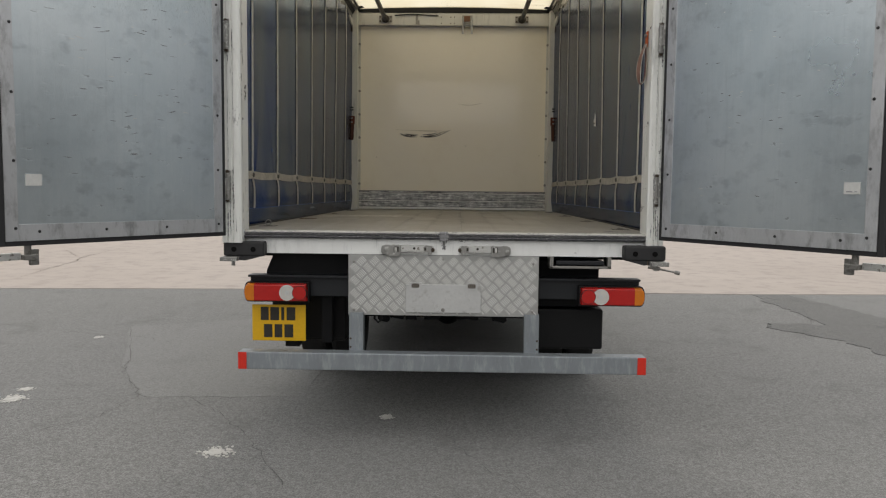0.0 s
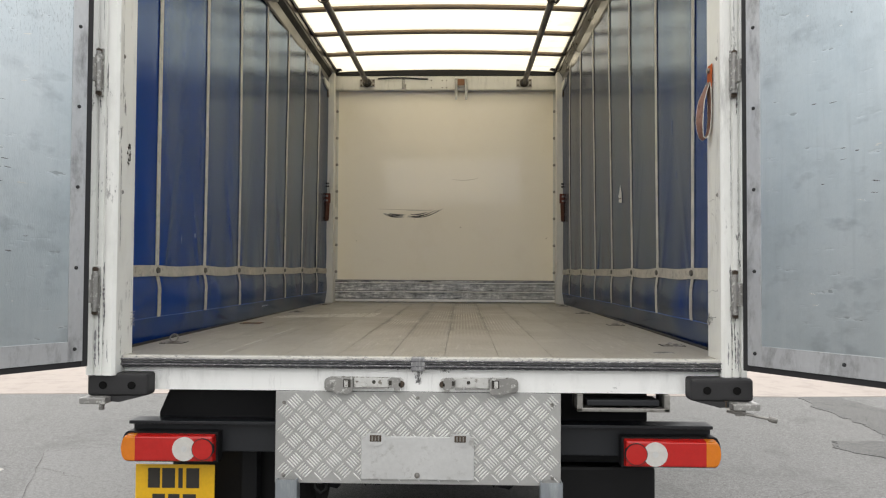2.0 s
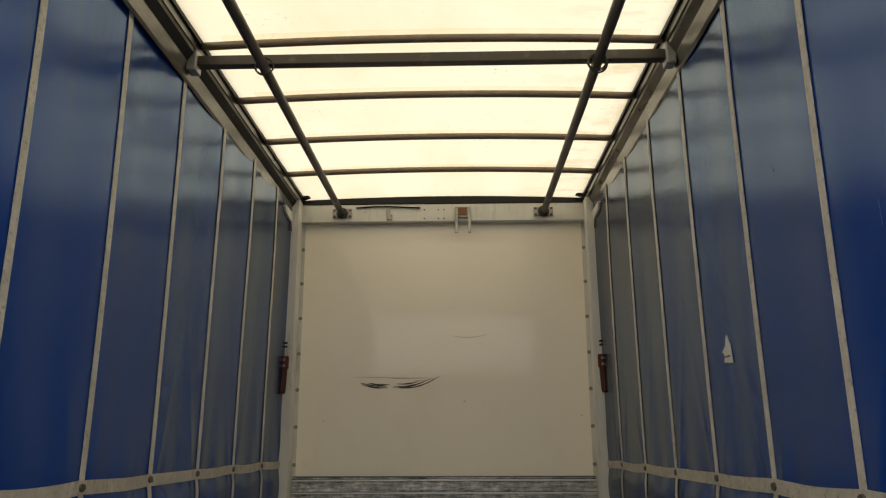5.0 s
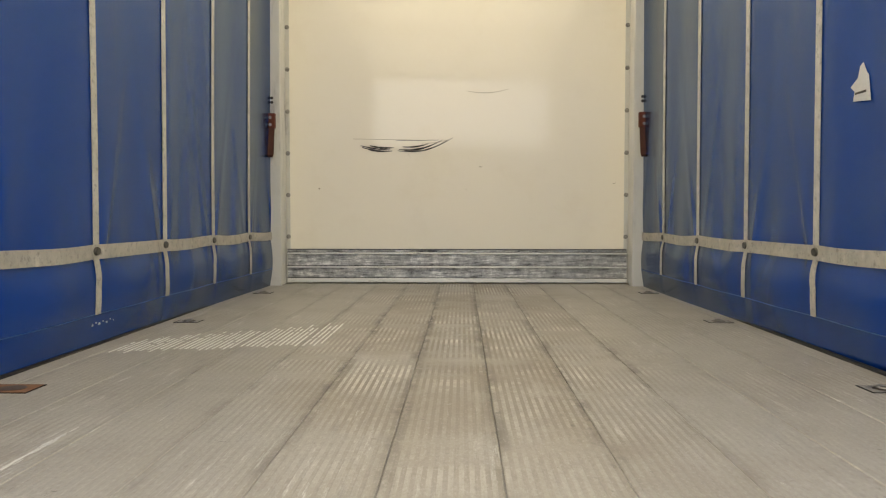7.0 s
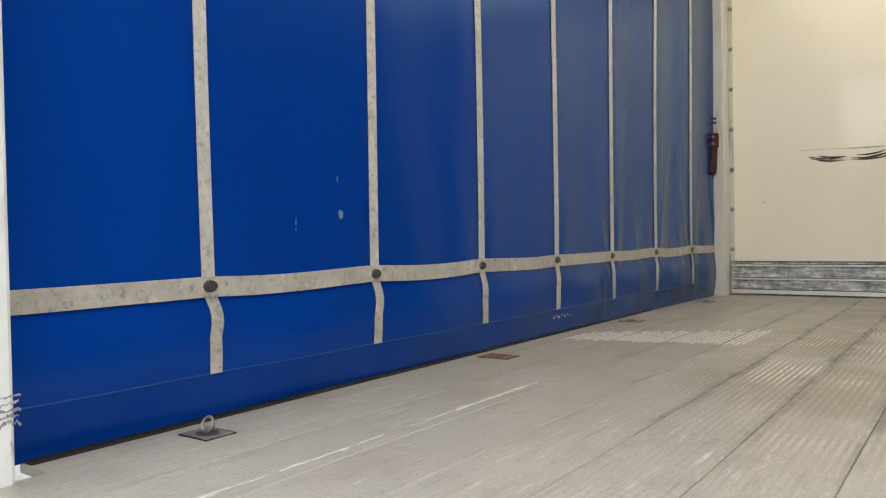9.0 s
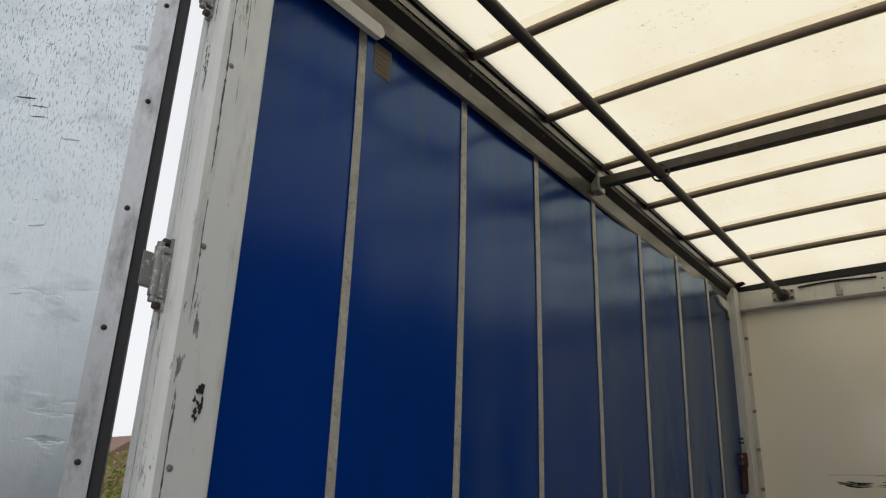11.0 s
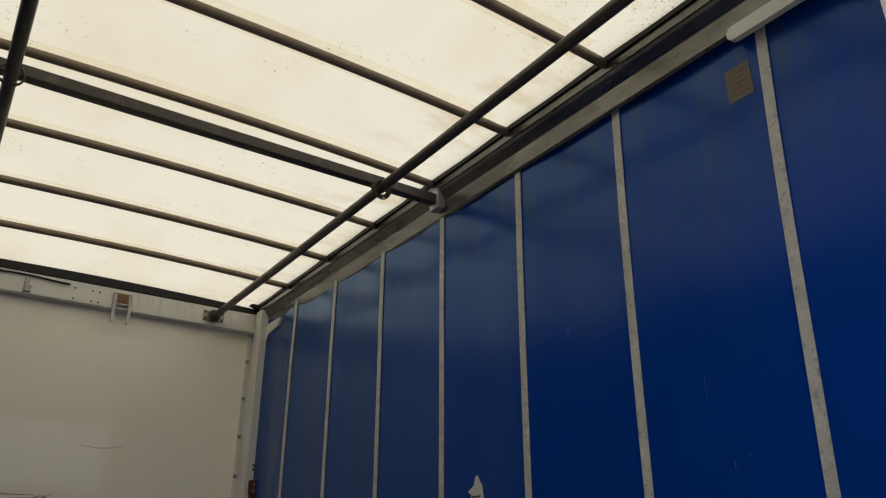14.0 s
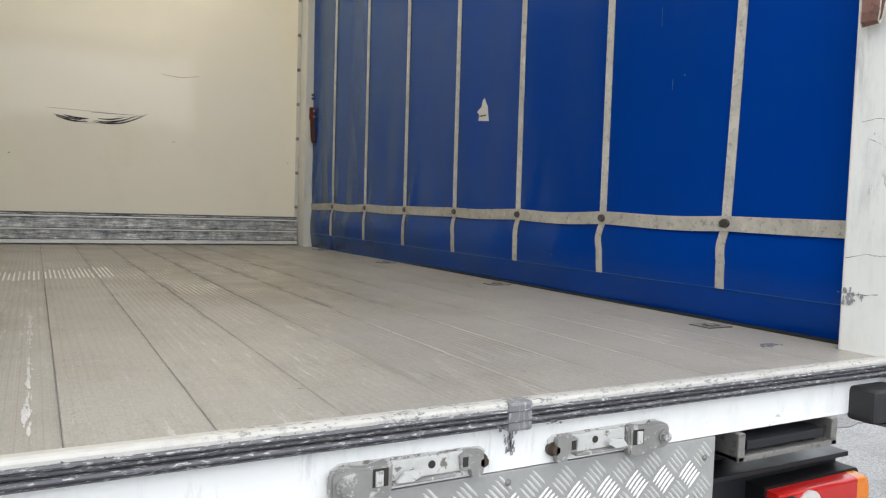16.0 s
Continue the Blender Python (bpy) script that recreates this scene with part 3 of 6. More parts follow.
def prism(bm, ring, axis, a, b):
    """Sweeps a closed outline of (u, v) from a to b. axis x: (y, z); y: (x, z); z: (x, y)."""
    def put(u, v, w):
        return {"x": (w, u, v), "y": (u, w, v), "z": (u, v, w)}[axis]
    lo, hi = [bm.verts.new(put(u, v, a)) for u, v in ring], [bm.verts.new(put(u, v, b)) for u, v in ring]
    n = len(ring)
    for i in range(n):
        bm.faces.new((lo[i], lo[(i + 1) % n], hi[(i + 1) % n], hi[i]))
    bm.faces.new(lo[::-1])
    bm.faces.new(hi)
    bmesh.ops.recalc_face_normals(bm, faces=bm.faces)
    return bm


def rod(bm, a, b, r, seg=14, r2=None):
    a, b = Vector(a), Vector(b)
    m = Matrix.Translation((a + b) / 2) @ (b - a).to_track_quat("Z", "Y").to_matrix().to_4x4()
    bmesh.ops.create_cone(bm, cap_ends=True, segments=seg, radius1=r, radius2=r if r2 is None else r2, depth=(b - a).length, matrix=m)
    return bm


def tube(bm, pts, r, seg=10, closed=False):
    """A round bar along points."""
    pts = [Vector(p) for p in pts]
    n, rings, side = len(pts), [], None
    for i, p in enumerate(pts):
        ahead = (pts[(i + 1) % n] - pts[i - 1]) if closed else (pts[min(i + 1, n - 1)] - pts[max(i - 1, 0)])
        ahead.normalize()
        if side is None:
            side = ahead.orthogonal().normalized()
        side = (side - ahead * side.dot(ahead)).normalized()
        up = ahead.cross(side)
        rings.append([bm.verts.new(p + r * (math.cos(a) * side + math.sin(a) * up)) for a in (2 * math.pi * j / seg for j in range(seg))])
    for i in range(n if closed else n - 1):
        a, b = rings[i], rings[(i + 1) % n]
        for j in range(seg):
            bm.faces.new((a[j], a[(j + 1) % seg], b[(j + 1) % seg], b[j]))
    if not closed:
        bm.faces.new(rings[0][::-1])
        bm.faces.new(rings[-1])
    bmesh.ops.recalc_face_normals(bm, faces=bm.faces)
    return bm


def ribbon(bm, pts, wide, thick):
    """A flat band along points: wide and thick give its half width and full thickness as vectors."""
    wide, thick = Vector(wide), Vector(thick)
    rows = []
    for p in pts:
        p = Vector(p)
        rows.append([bm.verts.new(q) for q in (p - wide, p + wide, p + wide + thick, p - wide + thick)])
    for a, b in zip(rows, rows[1:]):
        for j in range(4):
            bm.faces.new((a[j], a[(j + 1) % 4], b[(j + 1) % 4], b[j]))
    bm.faces.new(rows[0][::-1])
    bm.faces.new(rows[-1])
    bmesh.ops.recalc_face_normals(bm, faces=bm.faces)
    return bm


def sheet(bm, outline, thick):
    """A flat patch from corner points, thickened along a vector."""
    lo = [bm.verts.new(Vector(p)) for p in outline]
    hi = [bm.verts.new(Vector(p) + Vector(thick)) for p in outline]
    n = len(lo)
    bm.faces.new(lo[::-1])
    bm.faces.new(hi)
    for i in range(n):
        bm.faces.new((lo[i], lo[(i + 1) % n], hi[(i + 1) % n], hi[i]))
    bmesh.ops.recalc_face_normals(bm, faces=bm.faces)
    return bm


def rivet_mesh(name, r, h, material):
    """A domed rivet on a washer, its axis along z."""
    bm = bmesh.new()
    bmesh.ops.create_cone(bm, cap_ends=True, segments=10, radius1=r * 1.5, radius2=r * 1.4, depth=h * 0.4, matrix=Matrix.Translation((0, 0, h * 0.2)))
    bmesh.ops.create_cone(bm, cap_ends=True, segments=10, radius1=r, radius2=r * 0.55, depth=h * 0.7, matrix=Matrix.Translation((0, 0, h * 0.7)))
    return mesh_of(name, bm, material)


FACE_BACK = pose(0, 0, 0, 90)          # z axis turned to -y, towards the rear of the truck


# ---- ground ----
drawn["in"] = YARD
ground_bm = bmesh.new()
box(ground_bm, -900, 900, -900, 900, -0.5, 0.0)
ground = part("ground", ground_bm, ASPHALT)
tagged(ground, "worn grey asphalt yard with cracks and patches", "ground", kind="structure")

apron_bm = bmesh.new()
prism(apron_bm, [(-60, 4.75), (-6, 5.60), (-2.2, 5.90), (3.9, 5.98), (6, 6.15), (60, 9.7), (60, 70), (-60, 70)], "z", -0.1, 0.006)
apron = part("pavement", apron_bm, CONCRETE)
tagged(apron, "pale pinkish concrete apron beyond the asphalt", "pavement", kind="structure")

def frayed(pts, seed, amount=0.05, n=9):
    """An outline with its edges broken up."""
    rng = random.Random(seed)
    out = []
    for (xa, ya, _), (xb, yb, _) in zip(pts, pts[1:] + pts[:1]):
        for k in range(n):
            f = k / n
            out.append((xa + (xb - xa) * f + rng.uniform(-amount, amount), ya + (yb - ya) * f + rng.uniform(-amount, amount), 0))
    return out


patch_bm = bmesh.new()
sheet(patch_bm, frayed([(3.95, 6.28, 0), (4.35, 6.30, 0), (4.5, 5.2, 0), (4.6, 4.3, 0), (5.2, 3.2, 0), (5.4, 2.0, 0), (3.6, 2.2, 0), (3.55, 2.9, 0), (3.15, 3.5, 0), (3.25, 3.75, 0), (3.75, 3.75, 0), (3.85, 4.3, 0), (3.8, 5.2, 0)], 1, 0.045), (0, 0, 0.005))
part("repair_patch", patch_bm, PATCH, ground, "dark newer asphalt repair")
faded_bm = bmesh.new()
sheet(faded_bm, frayed([(-1.95, 0.72, 0), (-0.9, 0.78, 0), (-1.0, 3.65, 0), (-2.0, 3.6, 0), (-3.05, 3.1, 0), (-2.45, 1.6, 0)], 2, 0.02), (0, 0, 0.0022))
part("repair_patch", faded_bm, FADED, ground, "faded lighter asphalt repair")


def crack(points, width, seed):
    rng = random.Random(seed)
    pts = []
    for (xa, ya), (xb, yb) in zip(points, points[1:]):
        for k in range(9):
            f = k / 9
            pts.append((xa + (xb - xa) * f + rng.uniform(-0.018, 0.018), ya + (yb - ya) * f + rng.uniform(-0.018, 0.018)))
    pts.append(points[-1])
    bm = bmesh.new()
    left, right = [], []
    for i, (x, y) in enumerate(pts):
        a, b = pts[max(i - 1, 0)], pts[min(i + 1, len(pts) - 1)]
        d = Vector((b[0] - a[0], b[1] - a[1], 0)).normalized()
        n = Vector((-d.y, d.x, 0)) * width * 0.42 * rng.uniform(0.1, 1.0) * (0.2 if i in (0, len(pts) - 1) else 1)
        left.append(bm.verts.new(Vector((x, y, 0.006)) + n))
        right.append(bm.verts.new(Vector((x, y, 0.006)) - n))
    for i in range(len(pts) - 1):
        bm.faces.new((left[i], right[i], right[i + 1], left[i + 1]))
    bmesh.ops.recalc_face_normals(bm, faces=bm.faces)
    part("crack", bm, CRACK, ground)


crack([(-1.95, 0.75), (-2.0, 0.3), (-2.35, -0.2), (-2.7, -1.0)], 0.007, 1)
crack([(-1.95, 0.75), (-2.3, 1.3), (-2.45, 1.7), (-3.05, 3.1)], 0.006, 2)
crack([(-1.62, 0.72), (-1.3, 0.35), (-1.0, -0.1), (-0.7, -0.7)], 0.006, 3)
crack([(0.0, 0.1), (0.1, -0.2), (0.3, -0.6), (0.55, -1.2)], 0.005, 4)
crack([(-3.0, 2.6), (-4.0, 3.0), (-6.0, 3.9)], 0.008, 5)
crack([(3.9, 6.2), (4.1, 5.0), (3.7, 3.8), (3.3, 3.6)], 0.009, 6)
crack([(-6.27, 6.62), (-6.74, 9.25), (-6.97, 9.88), (-7.35, 12.66)], 0.03, 7)
crack([(-6.97, 9.88), (-7.5, 10.6), (-8.33, 11.83)], 0.03, 9)
crack([(-3.6, 3.0), (-2.75, 2.6), (-2.35, 2.35)], 0.007, 10)
crack([(-3.3, 1.55), (-2.6, 1.62), (-2.0, 1.75)], 0.005, 11)
crack([(-3.0, 0.45), (-2.5, 0.6), (-1.95, 0.75)], 0.004, 12)
crack([(1.3, 5.6), (2.4, 5.55), (3.4, 5.5)], 0.008, 13)
crack([(1.9, 2.0), (2.6, 2.4), (3.6, 2.3)], 0.006, 8)


def splash(x, y, rx, ry, seed):
    """Dried splash: crowded pale crumbs that thin out at the rim."""
    rng = random.Random(seed)
    bm = bmesh.new()
    for k in range(int(60 + 12000 * rx * ry)):
        a, r = rng.uniform(0, 6.2832), min(1.15, abs(rng.gauss(0.45, 0.36)))
        cx, cy, sz = x + rx * r * math.cos(a), y + ry * r * math.sin(a), rng.uniform(0.004, 0.013) * (1.25 - 0.5 * r)
        ring = [(cx + sz * math.cos(b) * rng.uniform(0.6, 1.2), cy + sz * math.sin(b) * rng.uniform(0.6, 1.2), 0.001) for b in np.linspace(0, 6.2832, 7)[:-1]]
        sheet(bm, ring, (0, 0, 0.0015 + 0.000012 * k))
    part("pale_splash", bm, BLOT, ground, "pale dried splash", kind="stuff")


splash(-1.135, -0.25, 0.085, 0.09, 1)
splash(-0.344, 0.385, 0.04, 0.05, 2)
splash(-2.7, 0.62, 0.10, 0.10, 3)
splash(-2.75, 0.85, 0.05, 0.05, 4)
splash(-3.1, 2.57, 0.045, 0.06, 5)


# ---- truck ----
truck = thing("box_truck", "curtain-sided truck with open rear doors and blue curtains", "truck")
BED = 1.097
FRONT = 4.19

drawn["in"] = BODY
# bed of ribbed planks
bed_bm = bmesh.new()
box(bed_bm, -1.06, 1.07, -0.08, 4.3, 1.0, 1.080)
bed = part("truck_bed", bed_bm, CHASSIS, truck, "ribbed grey-brown bed, dirty and worn")


def plank_mesh(w, y0, y1):
    """A plank with flat-crowned ribs along it."""
    bm = bmesh.new()
    ribs = 11 if w > 0.15 else 6
    prof = [(-w / 2, -0.016), (-w / 2, -0.0012), (-w / 2 + 0.0018, 0.0)]
    pitch = (w - 0.006) / ribs
    for i in range(ribs):
        x = -w / 2 + 0.003 + i * pitch
        prof += [(x + pitch * 0.50, 0.0), (x + pitch * 0.56, -0.00025), (x + pitch * 0.90, -0.00025), (x + pitch * 0.97, 0.0)]
    prof += [(w / 2 - 0.0018, 0.0), (w / 2, -0.0012), (w / 2, -0.016)]
    prism(bm, prof, "y", y0, y1)
    return mesh_of("plank", bm, PLANK)


PLANK_W = 0.187
plank_me = plank_mesh(PLANK_W - 0.0008, -0.119, 4.19)
for i in range(-5, 6):
    piece("plank", plank_me, bed, pose(0.0065 + i * PLANK_W, 0, BED))
edge_me = plank_mesh(0.096, 0.0, 4.19)
for s in (-1, 1):
    piece("edge_plank", edge_me, bed, pose(1.083 if s > 0 else -1.0705, 0, BED - 0.0005))

for s in (-1, 1):
    bm = bmesh.new()
    prism(bm, [(s * 1.088, BED - 0.003), (s * 1.092, BED + 0.005), (s * 1.102, BED + 0.008), (s * 1.120, BED - 0.003)], "y", 0.005, 4.03)
    part("side_seal", bm, BLACK, bed, "black seal along the foot of the curtain")

# bright glints painted on the worn rib crowns, and a long pale scratch
bm = bmesh.new()
rng = random.Random(41)
for i in range(36):
    x = 0.0065 + (-5 + (i + 1) // 11) * PLANK_W - 0.0901 + ((i + 1) % 11) * 0.016382
    y, end = 1.90 + 0.004 * i + rng.uniform(-0.03, 0.03), 2.10 + 0.011 * i + rng.uniform(-0.05, 0.06)
    while y < end:
        y1 = min(end, y + rng.uniform(0.10, 0.30))
        box(bm, x + rng.uniform(0.0006, 0.0014), x + rng.uniform(0.0060, 0.0076), y, y1, BED - 0.0002, BED + 0.0008)
        y = y1 + rng.uniform(0.004, 0.022)
part("bare_metal_wear", bm, BRIGHT, bed, "worn rib crowns with their glints painted bright", kind="stuff")
bm = bmesh.new()
rng = random.Random(12)
for k in range(170):
    y = rng.uniform(-0.06, 1.15)
    if math.sin(y * 9.0) + rng.uniform(-1.0, 1.0) < -0.2:
        continue
    x = -0.688 + rng.gauss(0, 0.0030)
    w, h = rng.uniform(0.0008, 0.0030), rng.uniform(0.006, 0.028)
    sheet(bm, [(x + w * math.cos(a) * (0.7 + 0.3 * rng.random()), y + h * math.sin(a), BED + 0.0003 + 0.000004 * k) for a in np.linspace(0, 6.2832, 8)[:-1]], (0, 0, -0.0006))
part("pale_scratch", bm, BLOT, bed, "long pale scratch", kind="stuff")

# lashing plates let into the bed
def lashing_plate(x, y, material, ring_up=False):
    bm = bmesh.new()
    rust = material is RUSTY
    wx, wy = (0.052, 0.040) if rust else (0.042, 0.034)
    box(bm, x - wx, x + wx, y - wy, y + wy, BED - 0.004, BED + 0.002, 0.001, 1)
    p = part("lashing_plate", bm, material, bed, "rusty lashing plate" if material is RUSTY else "")
    part("plate_joint", box(bmesh.new(), x - wx - 0.004, x + wx + 0.004, y - wy - 0.004, y + wy + 0.004, BED - 0.004, BED + 0.0012), HOLE, p, "dark joint round the plate")
    bm = bmesh.new()
    prism(bm, [(x + wx * 0.62 * math.cos(a), y + wy * 0.66 * math.sin(a)) for a in np.linspace(0, 6.2832, 15)[:-1]], "z", BED - 0.001, BED + 0.0026)
    part("plate_recess", bm, BOLT, p, "dark recess under the ring")
    bm = bmesh.new()
    lean = 1.15 if ring_up else 0.05
    if rust:
        bm.free()
        return
    pts = [(x + 0.016 * math.cos(a), y + 0.016 * math.sin(a) * math.cos(lean), BED + 0.005 + 0.016 * (1 + math.sin(a)) * math.sin(lean)) for a in np.linspace(0, 2 * math.pi, 17)[:-1]]
    tube(bm, pts, 0.003, 6, True)
    part("lashing_ring", bm, STEEL, p, smooth=True)


for y in (0.31, 1.43, 2.55, 3.62):
    lashing_plate(-1.0, y, RUSTY if y == 1.43 else STEEL, y == 0.31)
    lashing_plate(1.006, y + 0.045, STEEL)
bm = bmesh.new()
sheet(bm, [(0.857 + u, 0.060 + v, BED - 0.001) for u, v in ((0, 0.004), (0.030, -0.004), (0.046, 0.010), (0.078, 0.006), (0.070, 0.030), (0.042, 0.038), (0.024, 0.030))], (0, 0, 0.0024))
part("torn_patch", bm, STRIP, bed, "small dark torn patch")

drawn["in"] = SILL
# rear sill: white lip, scraped ribbed strip, white beam
sill_bm = bmesh.new()
prism(sill_bm, [(-0.007, 0.962), (-0.007, 1.045), (0.06, 1.045), (0.06, 0.962)], "x", -1.122, 1.122)
sill = part("rear_sill", sill_bm, WHITE_SILL, truck, "white painted sill, scraped along its edge")
lip_bm = bmesh.new()
prism(lip_bm, [(-0.034, 1.072), (-0.033, 1.0795), (-0.030, 1.0838), (-0.022, 1.0855), (-0.006, 1.0850), (-0.006, 1.05), (-0.018, 1.05)], "x", -1.04, 1.045)
part("sill_lip", lip_bm, LIP, sill, "grimy chipped white lip")
for k, (z, d) in enumerate(((1.0715, -0.037), (1.0625, -0.032), (1.0535, -0.037), (1.0455, -0.028))):
    bm = bmesh.new()
    prism(bm, [(d, z - 0.0031), (d - 0.003, z), (d, z + 0.0031), (-0.007, z + 0.0041), (-0.007, z - 0.0041)], "x", -1.085, 1.09)
    part("scraped_rib", bm, STRIP, sill, "dark scraped rubbing rib")


def ragged(x0, x1, y, z, lift, seed, step=0.0045):
    """A band of bared metal along x, one edge ragged where the paint has flaked."""
    rng = random.Random(seed)
    bm = bmesh.new()
    level, last = 0.5, None
    x = x0
    while x < x1:
        level = min(1, max(0.05, level + rng.uniform(-0.22, 0.22)))
        h = lift * level * rng.uniform(0.35, 1.0)
        now = (bm.verts.new((x, y, z)), bm.verts.new((x, y, z + h)))
        if last:
            bm.faces.new((last[0], now[0], now[1], last[1]) if lift > 0 else (last[0], last[1], now[1], now[0]))
        last = now
        x += step * rng.uniform(0.4, 1.6)
    return bm


part("flaked_edge", ragged(-1.02, 1.035, -0.0348, 1.0715, 0.006, 21, 0.0016), STRIP, sill, "bared metal along the flaked lip", kind="stuff")
part("flaked_edge", ragged(-1.09, 1.09, -0.0078, 1.0435, -0.006, 22, 0.0018), STRIP, sill, "bared metal under the rubbing ribs", kind="stuff")
bm = bmesh.new()
box(bm, -0.022, 0.026, -0.0385, -0.005, 1.036, 1.0862, 0.006)
part("door_stop", bm, SCRAPED, sill, "scraped grey metal centre stop")
bm = bmesh.new()
rng = random.Random(31)
for k in range(46):
    z = rng.uniform(0.985, 1.040)
    x = 0.002 + rng.gauss(0, 0.003 + 0.16 * max(0.0, z - 0.985))
    h, w = rng.uniform(0.004, 0.018), rng.uniform(0.0008, 0.0025)
    sheet(bm, [(x - w, -0.0078, z), (x + w, -0.0078, z + h * 0.2), (x + w * 0.5, -0.0078, z + h), (x - w * 0.6, -0.0078, z + h * 0.8)], (0, -0.0006, 0))
part("paint_scuffing", bm, GREY_SMEAR, sill, "grey scrapes below the centre stop", kind="stuff")


def door_lock(x0, x1, flip):
    """A folded cam lock on the sill: base plate, hook box with a slot, link bar with a tab, end bracket and bolts."""
    z, d = 0.99, (-1 if flip else 1)
    a = x1 if flip else x0
    span = x1 - x0

    def at(u):
        return a + d * u

    def b(u0, u1, y0, y1, z0, z1, bev=0.0):
        return box(bmesh.new(), *sorted((at(u0), at(u1))), y0, y1, z + z0, z + z1, bev)

    bm = bmesh.new()
    prism(bm, [(at(u), z + h) for u, h in ((0.004, -0.016), (0.014, -0.021), (span - 0.012, -0.015), (span, -0.008), (span, 0.014), (span - 0.01, 0.021), (0.02, 0.024), (0.006, 0.016))], "y", -0.012, -0.007)
    base = part("lock_plate", bm, WORN_LOCK, sill, "worn white door lock with bolts")
    bm = bmesh.new()
    prism(bm, [(at(u), z + h) for u, h in ((0.0, -0.018), (0.006, -0.026), (0.030, -0.027), (0.042, -0.034), (0.085, -0.036), (0.098, -0.030), (0.100, -0.012), (0.100, 0.022), (0.092, 0.026), (0.075, 0.021), (0.050, 0.019), (0.030, 0.023), (0.008, 0.020), (0.0, 0.012))], "y", -0.030, -0.012)
    bmesh.ops.bevel(bm, geom=list(bm.edges), offset=0.003, segments=2, affect="EDGES")
    hook = part("hook_box", bm, BARE_LOCK, base, "hook box with its paint worn off")
    part("slot", b(0.066, 0.092, -0.0306, -0.0296, -0.012, 0.016), INK, hook, "dark slot")
    part("slot_bar", b(0.070, 0.083, -0.034, -0.0296, -0.011, 0.013, 0.002), WORN_LOCK, hook)
    bm = b(0.102, span - 0.028, -0.019, -0.012, -0.012, 0.020, 0.002)
    bar = part("link_bar", bm, WORN_LOCK, base)
    part("link_flange", b(0.100, span - 0.05, -0.029, -0.012, -0.0165, -0.0125, 0.0015), BARE_LOCK, bar)
    bm = bmesh.new()
    prism(bm, [(at(u), z + h) for u, h in ((0.106, -0.010), (0.118, 0.004), (0.146, 0.006), (0.150, -0.002), (0.134, -0.011))], "y", -0.034, -0.027)
    part("folded_tab", bm, WORN_LOCK, bar)
    bm = bmesh.new()
    rod(bm, (at(0.172), -0.0198, z + 0.006), (at(0.172), -0.0185, z + 0.006), 0.0065, 14)
    part("bolt_hole", bm, INK, bar)
    bm = bmesh.new()
    prism(bm, [(at(u), z + h) for u, h in ((span - 0.052, -0.008), (span - 0.034, -0.010), (span - 0.030, -0.024), (span - 0.012, -0.024), (span - 0.008, -0.004), (span - 0.012, 0.018), (span - 0.04, 0.023), (span - 0.055, 0.014))], "y", -0.026, -0.012)
    end = part("end_bracket", bm, BARE_LOCK, base, "worn end bracket")
    part("bracket_gap", b(span - 0.050, span - 0.040, -0.0268, -0.0258, -0.004, 0.012), INK, end)
    for u, r, y in ((0.018, 0.012, -0.031), (span - 0.008, 0.012, -0.012)):
        bm = bmesh.new()
        rod(bm, (at(u), y - 0.004, z - 0.002), (at(u), y + 0.004, z - 0.002), r, 16)
        rod(bm, (at(u), y - 0.014, z - 0.002), (at(u), y - 0.003, z - 0.002), r * 0.72, 6)
        part("bolt", bm, BOLT if u > 0.1 else BARE_LOCK, base)
    bm = bmesh.new()
    rod(bm, (at(0.04), -0.014, z - 0.028), (at(0.04), -0.014, z - 0.026), 0.004, 8)
    part("rivet", bm, BOLT, base)


door_lock(-0.325, -0.050, False)
door_lock(0.080, 0.350, True)

drawn["in"] = BODY
